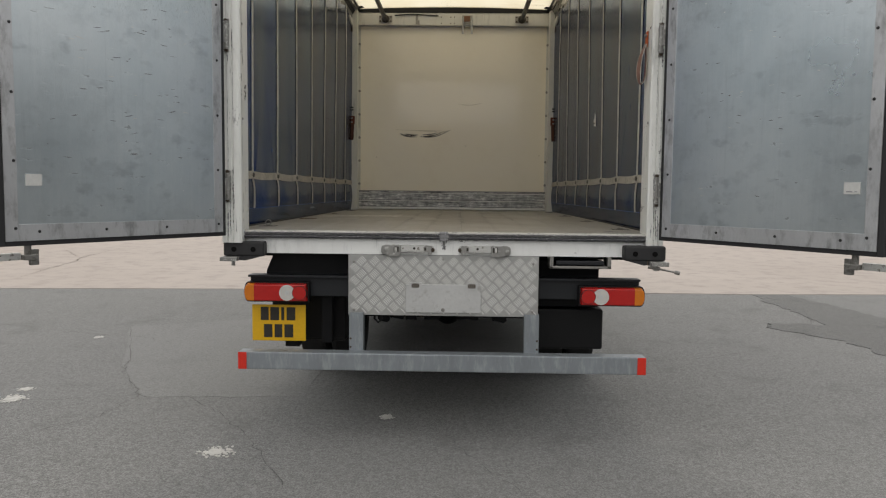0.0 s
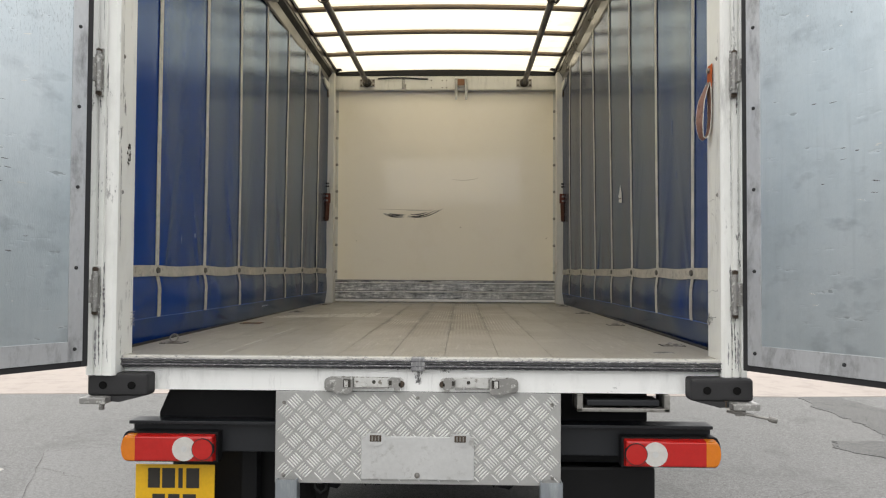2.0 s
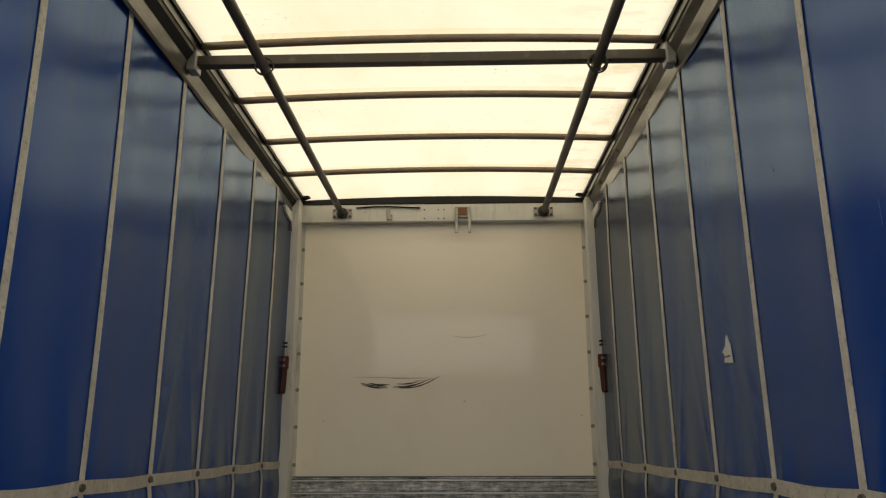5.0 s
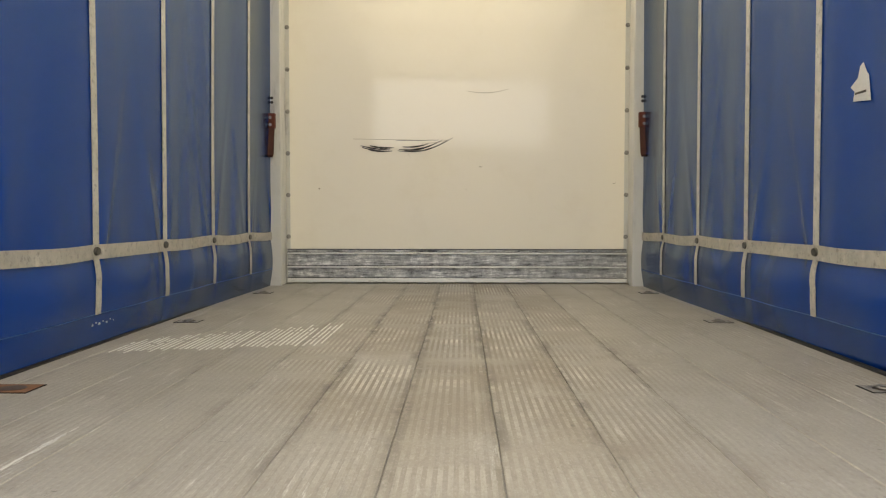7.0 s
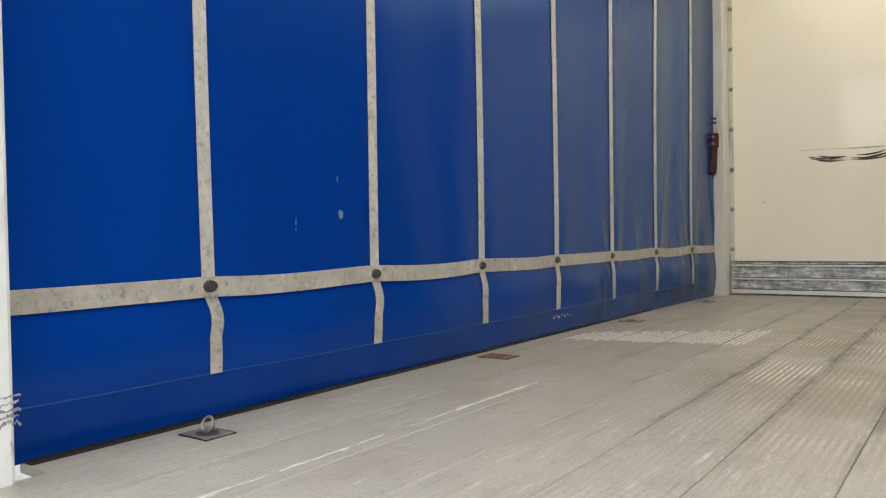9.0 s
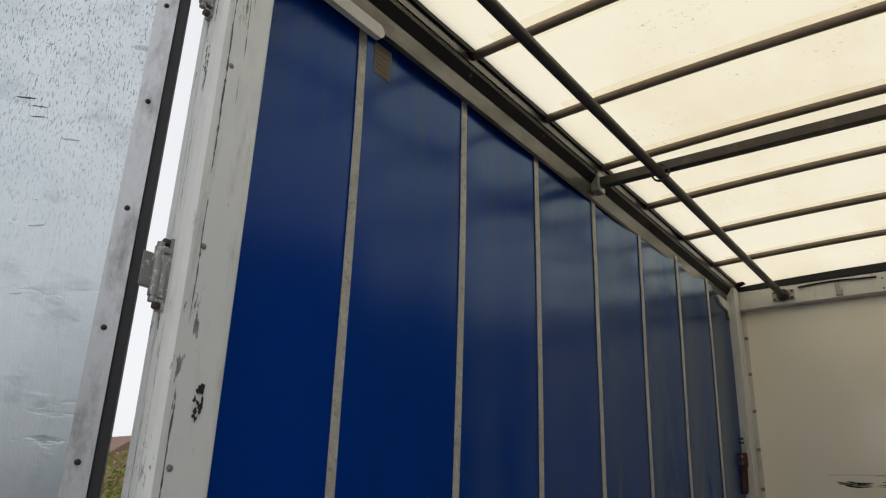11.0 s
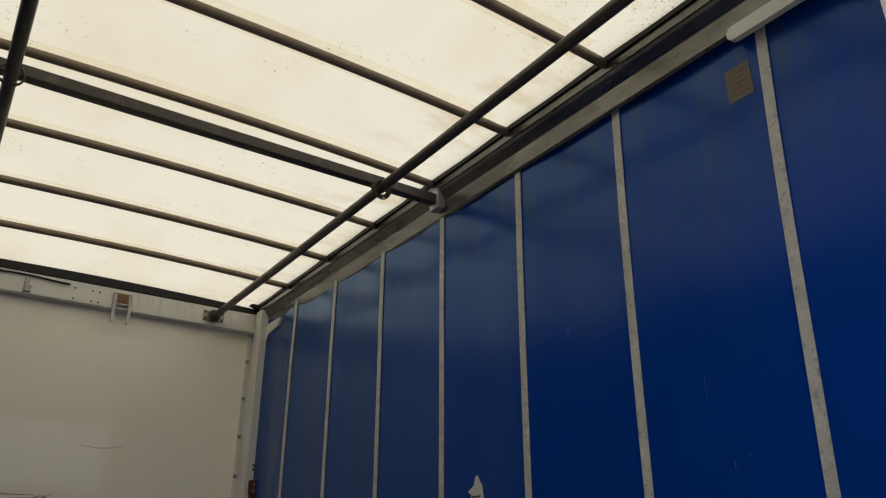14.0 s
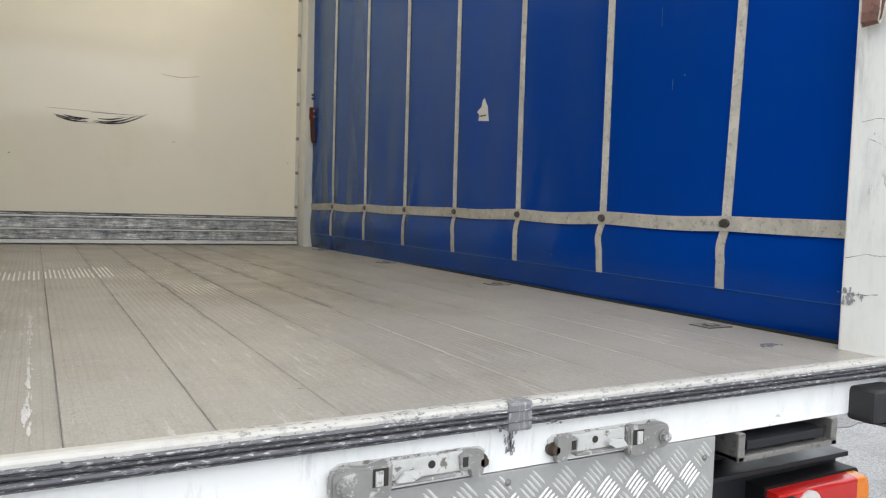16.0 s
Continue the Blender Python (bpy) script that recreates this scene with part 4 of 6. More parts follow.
# rear posts
for s, side in ((-1, "left"), (1, "right")):
    bm = bmesh.new()
    x_in, x_out, y_in, y_back = (1.006, 1.106, -0.064, -0.194) if s < 0 else (1.030, 1.115, -0.018, -0.155)
    w = x_out - x_in
    ring = [(1.0, 0.004), (0.96, 0.0), (0.78, 0.0), (0.74, 0.006), (0.69, 0.006), (0.65, -0.003), (0.48, -0.003), (0.44, 0.003), (0.39, 0.003), (0.35, -0.006), (0.10, -0.006), (0.0, 0.004)]
    ring = [(s * (x_in + u * w), y_back + v) for u, v in ring] + [(s * x_in, y_in), (s * (x_in + 0.004), y_in + 0.006), (s * (x_in + 0.05), y_in + 0.012), (s * x_out, y_in + 0.012)]
    prism(bm, ring, "z", 1.035, 3.30)
    post = part("rear_post", bm, WHITE, truck, "white painted rear post, scuffed and chipped")
    for z in (1.657, 2.125, 2.59, 3.05):
        piece("rivet", rivet_mesh("rivet", 0.005, 0.004, STEEL), post, pose(s * x_in, y_back + 0.035, z) @ pose(0, 0, 0, 0, -s * 90, 0))
    # hinges on the outer edge
    for z in (1.319, 2.059, 2.812):
        hx, hy = 1.070, y_back
        bm = bmesh.new()
        box(bm, *sorted((s * (hx - 0.012), s * (hx + 0.014))), hy - 0.010, hy + 0.004, z - 0.082, z + 0.082, 0.003)
        part("hinge", bm, BARE_LOCK, post, "steel hinge with rusty bolts")
        bm = bmesh.new()
        bx, by = s * (hx - 0.006), hy - 0.032
        rod(bm, (bx, by, z - 0.055), (bx, by, z + 0.055), 0.0105, 14)
        rod(bm, (bx, by, z - 0.068), (bx, by, z + 0.066), 0.008, 10)
        for zz in (z + 0.050, z - 0.050):
            box(bm, bx - 0.008, bx + 0.008, by - 0.004, hy - 0.004, zz - 0.006, zz + 0.006, 0.002)
        box(bm, *sorted((bx, bx + s * 0.014)), by - 0.036, by - 0.004, z - 0.038, z + 0.038, 0.002)
        part("hinge_barrel", bm, BARE_LOCK, post, "worn grey hinge barrel")
        for dz in (-0.072, 0.072):
            bm = bmesh.new()
            rod(bm, (s * hx, hy - 0.022, z + dz), (s * hx, hy - 0.008, z + dz), 0.009, 6)
            part("bolt", bm, BOLT, post)

# scuffs on the posts
def scuff_flakes(x, y, z, spread, count, seed, parent, lean, material, size=1.0):
    rng = random.Random(seed)
    bm = bmesh.new()
    for i in range(count):
        u, v = rng.uniform(-spread[0], spread[0]), rng.uniform(-spread[1], spread[1])
        c = Vector((x, y, z)) + Vector(lean) * u + Vector((0, 0, v))
        n = Vector((lean[1], -lean[0], 0)) * 0.0012 * (1 if x < 0 else -1)
        pts = []
        for a in np.linspace(0, 6.28, 8)[:-1]:
            pts.append(c + Vector(lean) * math.cos(a) * rng.uniform(0.002, 0.008) * size + Vector((0, 0, math.sin(a) * rng.uniform(0.003, 0.016) * size)) + n * (0.3 + 0.2 * i))
        sheet(bm, pts, n * 0.15)
    part("scuff", bm, material, parent, "dark flaked scuff", kind="stuff")


posts = [o for o in truck.children if o.name.startswith("rear_post")]
scuff_flakes(-1.0060, -0.118, 1.794, (0.013, 0.036), 17, 3, posts[0], (0, 1, 0), SMEAR, 0.75)


def scratch(x, pts, width, parent, material, seed):
    """A thin wandering scratch on a post's inner face."""
    rng = random.Random(seed)
    bm = bmesh.new()
    last = None
    for (ya, za), (yb, zb) in zip(pts, pts[1:]):
        for k in range(7):
            f = k / 6
            w = width * rng.uniform(0.2, 1.0)
            y, z = ya + (yb - ya) * f, za + (zb - za) * f + rng.uniform(-1, 1) * width
            now = (bm.verts.new((x, y, z - w)), bm.verts.new((x, y, z + w)))
            if last:
                bm.faces.new((last[0], now[0], now[1], last[1]))
            last = now
    part("scratch", bm, material, parent, "thin dark scratch")


scuff_flakes(1.0300, -0.032, 1.228, (0.012, 0.016), 16, 4, posts[1], (0, 1, 0), GREY_SMEAR, 0.7)
scuff_flakes(1.0300, -0.052, 1.226, (0.018, 0.010), 12, 6, posts[1], (0, 1, 0), GREY_SMEAR, 0.45)
scratch(1.0288, [(-0.004, 1.236), (-0.05, 1.232), (-0.105, 1.238)], 0.0012, posts[1], STRIP, 30)
scratch(1.0290, [(-0.125, 1.33), (-0.10, 1.327), (-0.07, 1.331), (-0.02, 1.318)], 0.0010, posts[1], STRIP, 1)
scratch(1.0290, [(-0.125, 1.30), (-0.118, 1.345), (-0.115, 1.36)], 0.0014, posts[1], STRIP, 2)
scratch(1.0290, [(-0.11, 1.64), (-0.08, 1.645), (-0.04, 1.64)], 0.0007, posts[1], SCRAPED, 3)
scratch(1.0290, [(-0.09, 1.585), (-0.06, 1.60), (-0.055, 1.58)], 0.0009, posts[1], SCRAPED, 4)
scratch(1.0290, [(-0.12, 2.02), (-0.09, 2.06), (-0.08, 2.04)], 0.0009, posts[1], SCRAPED, 5)



def streak(x, y, z0, z1, w, parent, material, seed):
    """A ragged upright streak on a post's inner face."""
    rng = random.Random(seed)
    bm = bmesh.new()
    last, z, off = None, z0, 0.0
    while z < z1:
        off = max(-w, min(w, off + rng.uniform(-0.3, 0.3) * w))
        h = w * rng.uniform(0.15, 1.0) * min(1, (z - z0) / 0.05 + 0.2, (z1 - z) / 0.05 + 0.2)
        now = (bm.verts.new((x, y + off - h, z)), bm.verts.new((x, y + off + h, z)))
        if last:
            bm.faces.new((last[0], last[1], now[1], now[0]))
        last = now
        z += rng.uniform(0.006, 0.02)
    part("paint_streak", bm, material, parent, "dark upright paint streak")


for k, (y, z0, z1, w) in enumerate(((-0.150, 2.30, 3.00, 0.0030), (-0.146, 1.95, 2.25, 0.0022), (-0.152, 1.45, 1.80, 0.0025), (-0.118, 2.72, 2.98, 0.0040), (-0.108, 2.62, 2.86, 0.0022), (-0.126, 2.84, 3.02, 0.0032), (-0.098, 2.78, 2.92, 0.0018), (-0.112, 2.50, 2.58, 0.0016), (-0.06, 1.30, 1.36, 0.0015))):
    streak(-1.0052, y - 0.02, z0, z1, w, posts[0], STRIP if k < 3 else GREY_SMEAR, 60 + k)


def back_streak(s, u, z0, z1, w, seed, material):
    """A ragged upright streak of bared metal on a post's rear face."""
    x_in, x_out, y_back = (1.006, 1.106, -0.194) if s < 0 else (1.030, 1.115, -0.155)
    depth = -0.006 if u < 0.37 else 0.003 if u < 0.46 else -0.003 if u < 0.67 else 0.006 if u < 0.76 else 0.0
    x, y = s * (x_in + u * (x_out - x_in)), y_back + depth - 0.0009
    rng = random.Random(seed)
    bm = bmesh.new()
    last, z, off = None, z0, 0.0
    while z < z1:
        off = max(-w, min(w, off + rng.uniform(-0.4, 0.4) * w))
        h = w * rng.uniform(0.1, 1.0) * min(1, (z - z0) / 0.04 + 0.15, (z1 - z) / 0.04 + 0.15)
        now = (bm.verts.new((x + off - h, y, z)), bm.verts.new((x + off + h, y, z)))
        if last:
            bm.faces.new((last[0], last[1], now[1], now[0]))
        last = now
        z += rng.uniform(0.004, 0.014)
    part("paint_chip", bm, material, posts[0] if s < 0 else posts[1], "paint chipped down to dark metal")


for s in (-1, 1):
    for k, (u, z0, z1, w) in enumerate(((0.62, 1.06, 1.20, 0.0050), (0.52, 1.07, 1.34, 0.0030), (0.36, 1.20, 1.42, 0.0036), (0.56, 1.24, 1.40, 0.0046), (0.42, 1.10, 1.22, 0.0022), (0.64, 1.40, 1.75, 0.0012),
                                        (0.36, 1.60, 1.95, 0.0014), (0.60, 1.92, 2.12, 0.0034), (0.42, 1.98, 2.10, 0.0024), (0.54, 2.20, 2.45, 0.0014), (0.62, 2.66, 2.90, 0.0030), (0.36, 2.70, 2.84, 0.0022), (0.22, 1.08, 1.16, 0.0030))):
        back_streak(s, u, z0, z1, w, 200 + k + 40 * (s > 0), STRIP if k % 3 else GREY_SMEAR)
for k in range(5):
    scratch(-1.0050, [(-0.048 - 0.003 * (k % 2), 1.195 + 0.012 * k), (-0.068, 1.200 + 0.010 * k), (-0.082, 1.192 + 0.012 * k)], 0.0040 - 0.0005 * k, posts[0], GREY_SMEAR, 50 + k)

drawn["in"] = TAIL
# corner buffers under the posts
for s in (-1, 1):
    bm = bmesh.new()
    xs = sorted((s * 0.93, s * 1.142))
    box(bm, *xs, -0.072, 0.0, 0.953, 1.031, 0.014, 3)
    buf = part("corner_buffer", bm, RUBBER, truck, "black rubber corner buffer")
    for bx in (0.985, 1.085):
        bm = bmesh.new()
        rod(bm, (s * bx, -0.0765, 0.99), (s * bx, -0.073, 0.99), 0.0135, 16)
        part("bolt_hole", bm, HOLE, buf, "dark bolt hole")
    bm = bmesh.new()
    box(bm, min(s * 1.06, s * 1.15), max(s * 1.06, s * 1.15), -0.11, -0.03, 0.930, 0.952, 0.004)
    rod(bm, (s * 1.09, -0.07, 0.905), (s * 1.09, -0.07, 0.935), 0.010, 8)
    part("buffer_bracket", bm, BARE_LOCK, buf, "pale bracket plate")
    bm = bmesh.new()
    prism(bm, [(s * 1.065, 0.953), (s * 1.065, 0.934), (s * 1.03, 0.931), (s * 0.945, 0.953)], "y", -0.068, -0.01)
    part("buffer_wedge", bm, RUBBER, buf)
bm = bmesh.new()
rod(bm, (1.055, -0.06, 0.925), (1.11, -0.08, 0.915), 0.010, 8)
rod(bm, (1.10, -0.08, 0.916), (1.19, -0.10, 0.900), 0.005, 8)
rod(bm, (1.18, -0.10, 0.902), (1.205, -0.105, 0.897), 0.010, 10)
part("release_lever", bm, STEEL, truck, "steel release lever under the buffer", smooth=False)
bm = bmesh.new()
rod(bm, (1.05, -0.06, 0.932), (1.05, -0.06, 0.955), 0.009, 8)
part("lever_pivot", bm, BOLT, truck)


drawn["in"] = BODY
# rear doors, swung wide open
def rear_door(s):
    ang = 55.0
    width, z0, z1, th = 1.045 if s < 0 else 1.055, 1.074, 3.26, 0.045
    # local: u along the door from the hinge, v its inner face towards the opening, w up
    m = pose(-1.062 if s < 0 else 1.070, -0.268 if s < 0 else -0.237, 0) @ Matrix.Rotation(radians(ang if s < 0 else -ang), 4, "Z")

    def loc(bm):
        bm.transform(m)
        return bm

    def b(u0, u1, v0, v1, w0, w1, bev=0.0):
        xs = sorted((s * u0, s * u1))
        return box(bmesh.new(), *xs, -v1, -v0, w0, w1, bev)

    door = part("rear_door", loc(b(0.02, width - 0.02, -th, -0.004, z0 + 0.02, z1 - 0.02)), SKIN, truck, "grey-blue rear door, open, scraped and streaked")
    trims = [("door_edge", (0.018, 0.066, -0.004, 0.001, z0 + 0.02, z1 - 0.02)), ("door_edge", (width - 0.066, width - 0.018, -0.004, 0.001, z0 + 0.02, z1 - 0.02)),
             ("door_edge", (0.066, width - 0.066, -0.004, 0.0015, z0 + 0.02, z0 + 0.085)), ("door_edge", (0.066, width - 0.066, -0.004, 0.0015, z1 - 0.085, z1 - 0.02))]
    for name, r in trims:
        part(name, loc(b(*r, 0.0008)), EDGE, door, "scraped aluminium edge strip")
    for v in (-0.012, -0.026, -0.040):
        for name, r in (("door_seal", (-0.004, 0.020, v - 0.006, v + 0.006, z0, z1)), ("door_seal", (width - 0.02, width + 0.006, v - 0.006, v + 0.006, z0, z1)),
                        ("door_seal", (0.02, width - 0.02, v - 0.006, v + 0.006, z0, z0 + 0.02)), ("door_seal", (0.02, width - 0.02, v - 0.006, v + 0.006, z1 - 0.02, z1))):
            part(name, loc(b(*r, 0.003)), RUBBER, door, "black rubber door seal")
    rv = rivet_mesh("rivet", 0.0042, 0.005, RUBBER)
    for w in np.arange(z0 + 0.06, z1, 0.262):
        piece("rivet", rv, door, m @ pose(s * 0.044, -0.001, w) @ FACE_BACK)
        piece("rivet", rv, door, m @ pose(s * (width - 0.055), -0.001, w + 0.01) @ FACE_BACK)
    for u in (0.33, 0.62, 0.90):
        piece("rivet", rv, door, m @ pose(s * u, -0.0015, z0 + 0.055) @ FACE_BACK)
    # paper label, plain on one door, faintly printed on the other
    far = width - (0.098 if s < 0 else 0.090)
    tag = part("label", loc(b(far - 0.062, far, -0.0035, 0.0016, z0 + 0.236, z0 + 0.282)), PAPER, door, "small white paper label")
    if s > 0:
        for k, (u0, u1) in enumerate(((0.008, 0.022), (0.028, 0.052))):
            part("print_bar", loc(b(far - u1, far - u0, 0.0014, 0.0022, z0 + 0.244, z0 + 0.249)), GREY_SMEAR, tag)
    # scrapes and dents along the inner face
    rng = random.Random(90 + s)
    dark, pale = bmesh.new(), bmesh.new()
    for k in range(96 if s < 0 else 60):
        u, w = rng.uniform(0.16, width - 0.16), z0 + 0.22 + abs(rng.gauss(0.62, 0.36))
        if w > z1 - 0.15:
            continue
        ln, th2, slope = rng.uniform(0.006, 0.045 if s < 0 else 0.028), rng.uniform(0.0006, 0.0024), rng.uniform(-0.25, 0.15)
        rim = [(s * (u + ln * f), 0.0034, w + slope * ln * f + hgt) for f, hgt in ((0, 0), (0.35, -th2), (0.8, -th2 * 0.6), (1, 0), (0.7, th2 * 0.5), (0.3, th2 * 0.7))]
        sheet(dark if k % 4 else pale, rim, (0, -0.0008, 0))
    part("skin_scuffing", loc(dark), STRIP, door, "short dark scrapes in the skin", kind="stuff")
    part("skin_scuffing", loc(pale), BRIGHT, door, "bright nicks in the skin", kind="stuff")
    # locking rods on the outer face, cams below
    bm = bmesh.new()
    for u in (width - 0.13,):
        rod(bm, (s * u, th + 0.025, z0 - 0.055), (s * u, th + 0.025, z1), 0.0135, 12)
    part("lock_rod", loc(bm), STEEL, door, "steel locking rod with cams")
    bm = bmesh.new()
    u = width - 0.13
    box(bm, *sorted((s * (u - 0.035), s * (u + 0.02))), th + 0.005, th + 0.05, z0 - 0.062, z0 - 0.040, 0.004)
    box(bm, *sorted((s * (u - 0.045), s * (u - 0.01))), th + 0.025, th + 0.045, z0 - 0.050, z0 - 0.020, 0.004)
    box(bm, *sorted((s * (u - 0.045), s * (u - 0.01))), th + 0.025, th + 0.045, z0 - 0.085, z0 - 0.062, 0.004)
    part("cam", loc(bm), STEEL, door, "worn steel cam")
    bm = bmesh.new()
    box(bm, *sorted((s * (u + 0.02), s * (u + 0.20))), th + 0.035, th + 0.055, z0 - 0.062, z0 - 0.032, 0.006)
    part("cam_handle", loc(bm), WORN_LOCK, door, "worn white cam handle")


rear_door(-1)
rear_door(1)

# under-run bumper, legs, tread plate
drawn["in"] = BUMPER
bm = box(bmesh.new(), -1.060, 1.062, -0.085, 0.0, 0.366, 0.458, 0.006)
bumper = part("rear_bumper", bm, GALV, truck, "galvanised steel under-run bumper with red ends")
for s in (-1, 1):
    x0 = -1.061 if s < 0 else 1.019
    part("end_reflector", box(bmesh.new(), x0, x0 + 0.044, -0.0885, -0.083, 0.3675, 0.4565, 0.001), REFLECT, bumper, "red reflective end marker")
    xs = (-0.490, -0.415) if s < 0 else (0.438, 0.515)
    bm = bmesh.new()
    prism(bm, [(xs[0], -0.004), (xs[0], 0.05), (xs[0] + 0.006, 0.05), (xs[0] + 0.006, 0.004), (xs[1] - 0.006, 0.004), (xs[1] - 0.006, 0.05), (xs[1], 0.05), (xs[1], -0.004)], "z", 0.45, 0.66)
    leg = part("bumper_leg", bm, GALV, bumper)
    for z in (0.52, 0.475):
        piece("rivet", rivet_mesh("rivet", 0.004, 0.004, BOLT), leg, pose(0.5 * (xs[0] + xs[1]) + s * 0.03, -0.004, z) @ FACE_BACK)

drawn["in"] = TAIL
bm = box(bmesh.new(), -0.5, 0.5, -0.008, 0.0, 0.645, 0.965, 0.002)
tread = part("tread_plate", bm, CHEQUER, truck, "chequered aluminium plate with raised bars")
bm = bmesh.new()
cell = 0.0345
for i in range(30):
    for j in range(10):
        if (i + j) % 2:
            continue
        cx, cz = -0.5 + i * cell, 0.655 + j * cell
        d = Vector((0.707, 0, 0.707)) if i % 2 else Vector((0.707, 0, -0.707))
        n = Vector((-d.z, 0, d.x))
        for k in range(5):
            c = Vector((cx, -0.008, cz)) + n * (k - 2) * 0.0094
            hl, hw = 0.0215, 0.0026
            ends = (c - d * hl, c + d * hl)
            if any(abs(p.x) > 0.497 or p.z < 0.648 or p.z > 0.962 for p in ends):
                continue
            q = [bm.verts.new(p) for p in (ends[0], c - d * hl * 0.6 - n * hw, c + d * hl * 0.6 - n * hw, ends[1], c + d * hl * 0.6 + n * hw, c - d * hl * 0.6 + n * hw)]
            up = Vector((0, -0.0016, 0))
            t = [bm.verts.new(p + up) for p in (c - d * hl * 0.75, c - n * hw * 0.45, c + d * hl * 0.75, c + n * hw * 0.45)]
            for f in ((0, 1, "a0"), (1, 2, "a1"), (2, 3, "a2"), (3, 4, "a2"), (4, 5, "a3"), (5, 0, "a0")):
                bm.faces.new((q[f[0]], q[f[1]], t[int(f[2][1])]))
            for f in ((1, 1, 0), (2, 2, 1), (4, 3, 2), (5, 0, 3)):
                bm.faces.new((q[f[0]], t[f[1]], t[f[2]]))
            bm.faces.new(t)
bmesh.ops.recalc_face_normals(bm, faces=bm.faces)
part("tread_pattern", bm, BARS, tread, kind="stuff")
bm = box(bmesh.new(), -0.197, 0.199, -0.017, -0.010, 0.662, 0.812, 0.003)
blank = part("blank_plate", bm, GREY_PLATE, tread, "plain grey number plate holder")
for x in (-0.145, 0.15):
    bm = bmesh.new()
    prism(bm, [(x + 0.034 * math.cos(a), 0.812 + 0.034 * math.sin(a)) for a in np.linspace(math.pi, 2 * math.pi, 11)] + [(x + 0.034, 0.822), (x - 0.034, 0.822)], "y", -0.0215, -0.016)
    lens = part("plate_lamp", bm, GREY_PLATE, blank, "rounded plate lamp with a dark slot")
    part("lamp_slot", box(bmesh.new(), x - 0.020, x + 0.020, -0.0235, -0.021, 0.795, 0.817, 0.002), BOLT, lens)
    for k in range(3):
        part("slot_bar", box(bmesh.new(), x - 0.014 + 0.011 * k, x - 0.009 + 0.011 * k, -0.0245, -0.023, 0.798, 0.814), STEEL, lens)
rv = rivet_mesh("rivet", 0.0045, 0.004, STEEL)
for x, z in ((-0.47, 0.925), (0.47, 0.925), (-0.47, 0.672), (0.47, 0.672), (0.0, 0.945)):
    piece("rivet", rv, tread, pose(x, -0.009, z) @ FACE_BACK)
piece("rivet", rivet_mesh("rivet", 0.007, 0.007, STEEL), blank, pose(0.0, -0.017, 0.678) @ FACE_BACK)

# lamp bar
drawn["in"] = LAMPS
bm = bmesh.new()
box(bm, -1.045, -0.5, 0.02, 0.07, 0.735, 0.845, 0.004)
box(bm, 0.5, 1.045, 0.02, 0.07, 0.735, 0.845, 0.004)
box(bm, -0.5, 0.5, 0.03, 0.06, 0.74, 0.84)
bar = part("lamp_bar", bm, CROSS, truck, "dark steel lamp bar")
bm = bmesh.new()
box(bm, -1.05, -0.5, -0.01, 0.075, 0.838, 0.850, 0.002)
part("bar_flange", bm, CROSS, bar)
part("bar_flange", box(bmesh.new(), 0.5, 1.045, -0.01, 0.075, 0.838, 0.850, 0.002), CROSS, bar)


def lamp_outline(x0, x1, z0, z1, s):
    """A lamp lens outline, rounded at the outer end."""
    pts = []
    h = (z1 - z0) / 2
    for a in np.linspace(90, 270, 9):
        pts.append((x0 + 0.022 * (1 + math.cos(radians(a))), z0 + h + h * 0.96 * math.sin(radians(a))))
    pts += [(x1, z0 + 0.003), (x1, z1 - 0.003)]
    return [(-s * x, z) for x, z in pts]


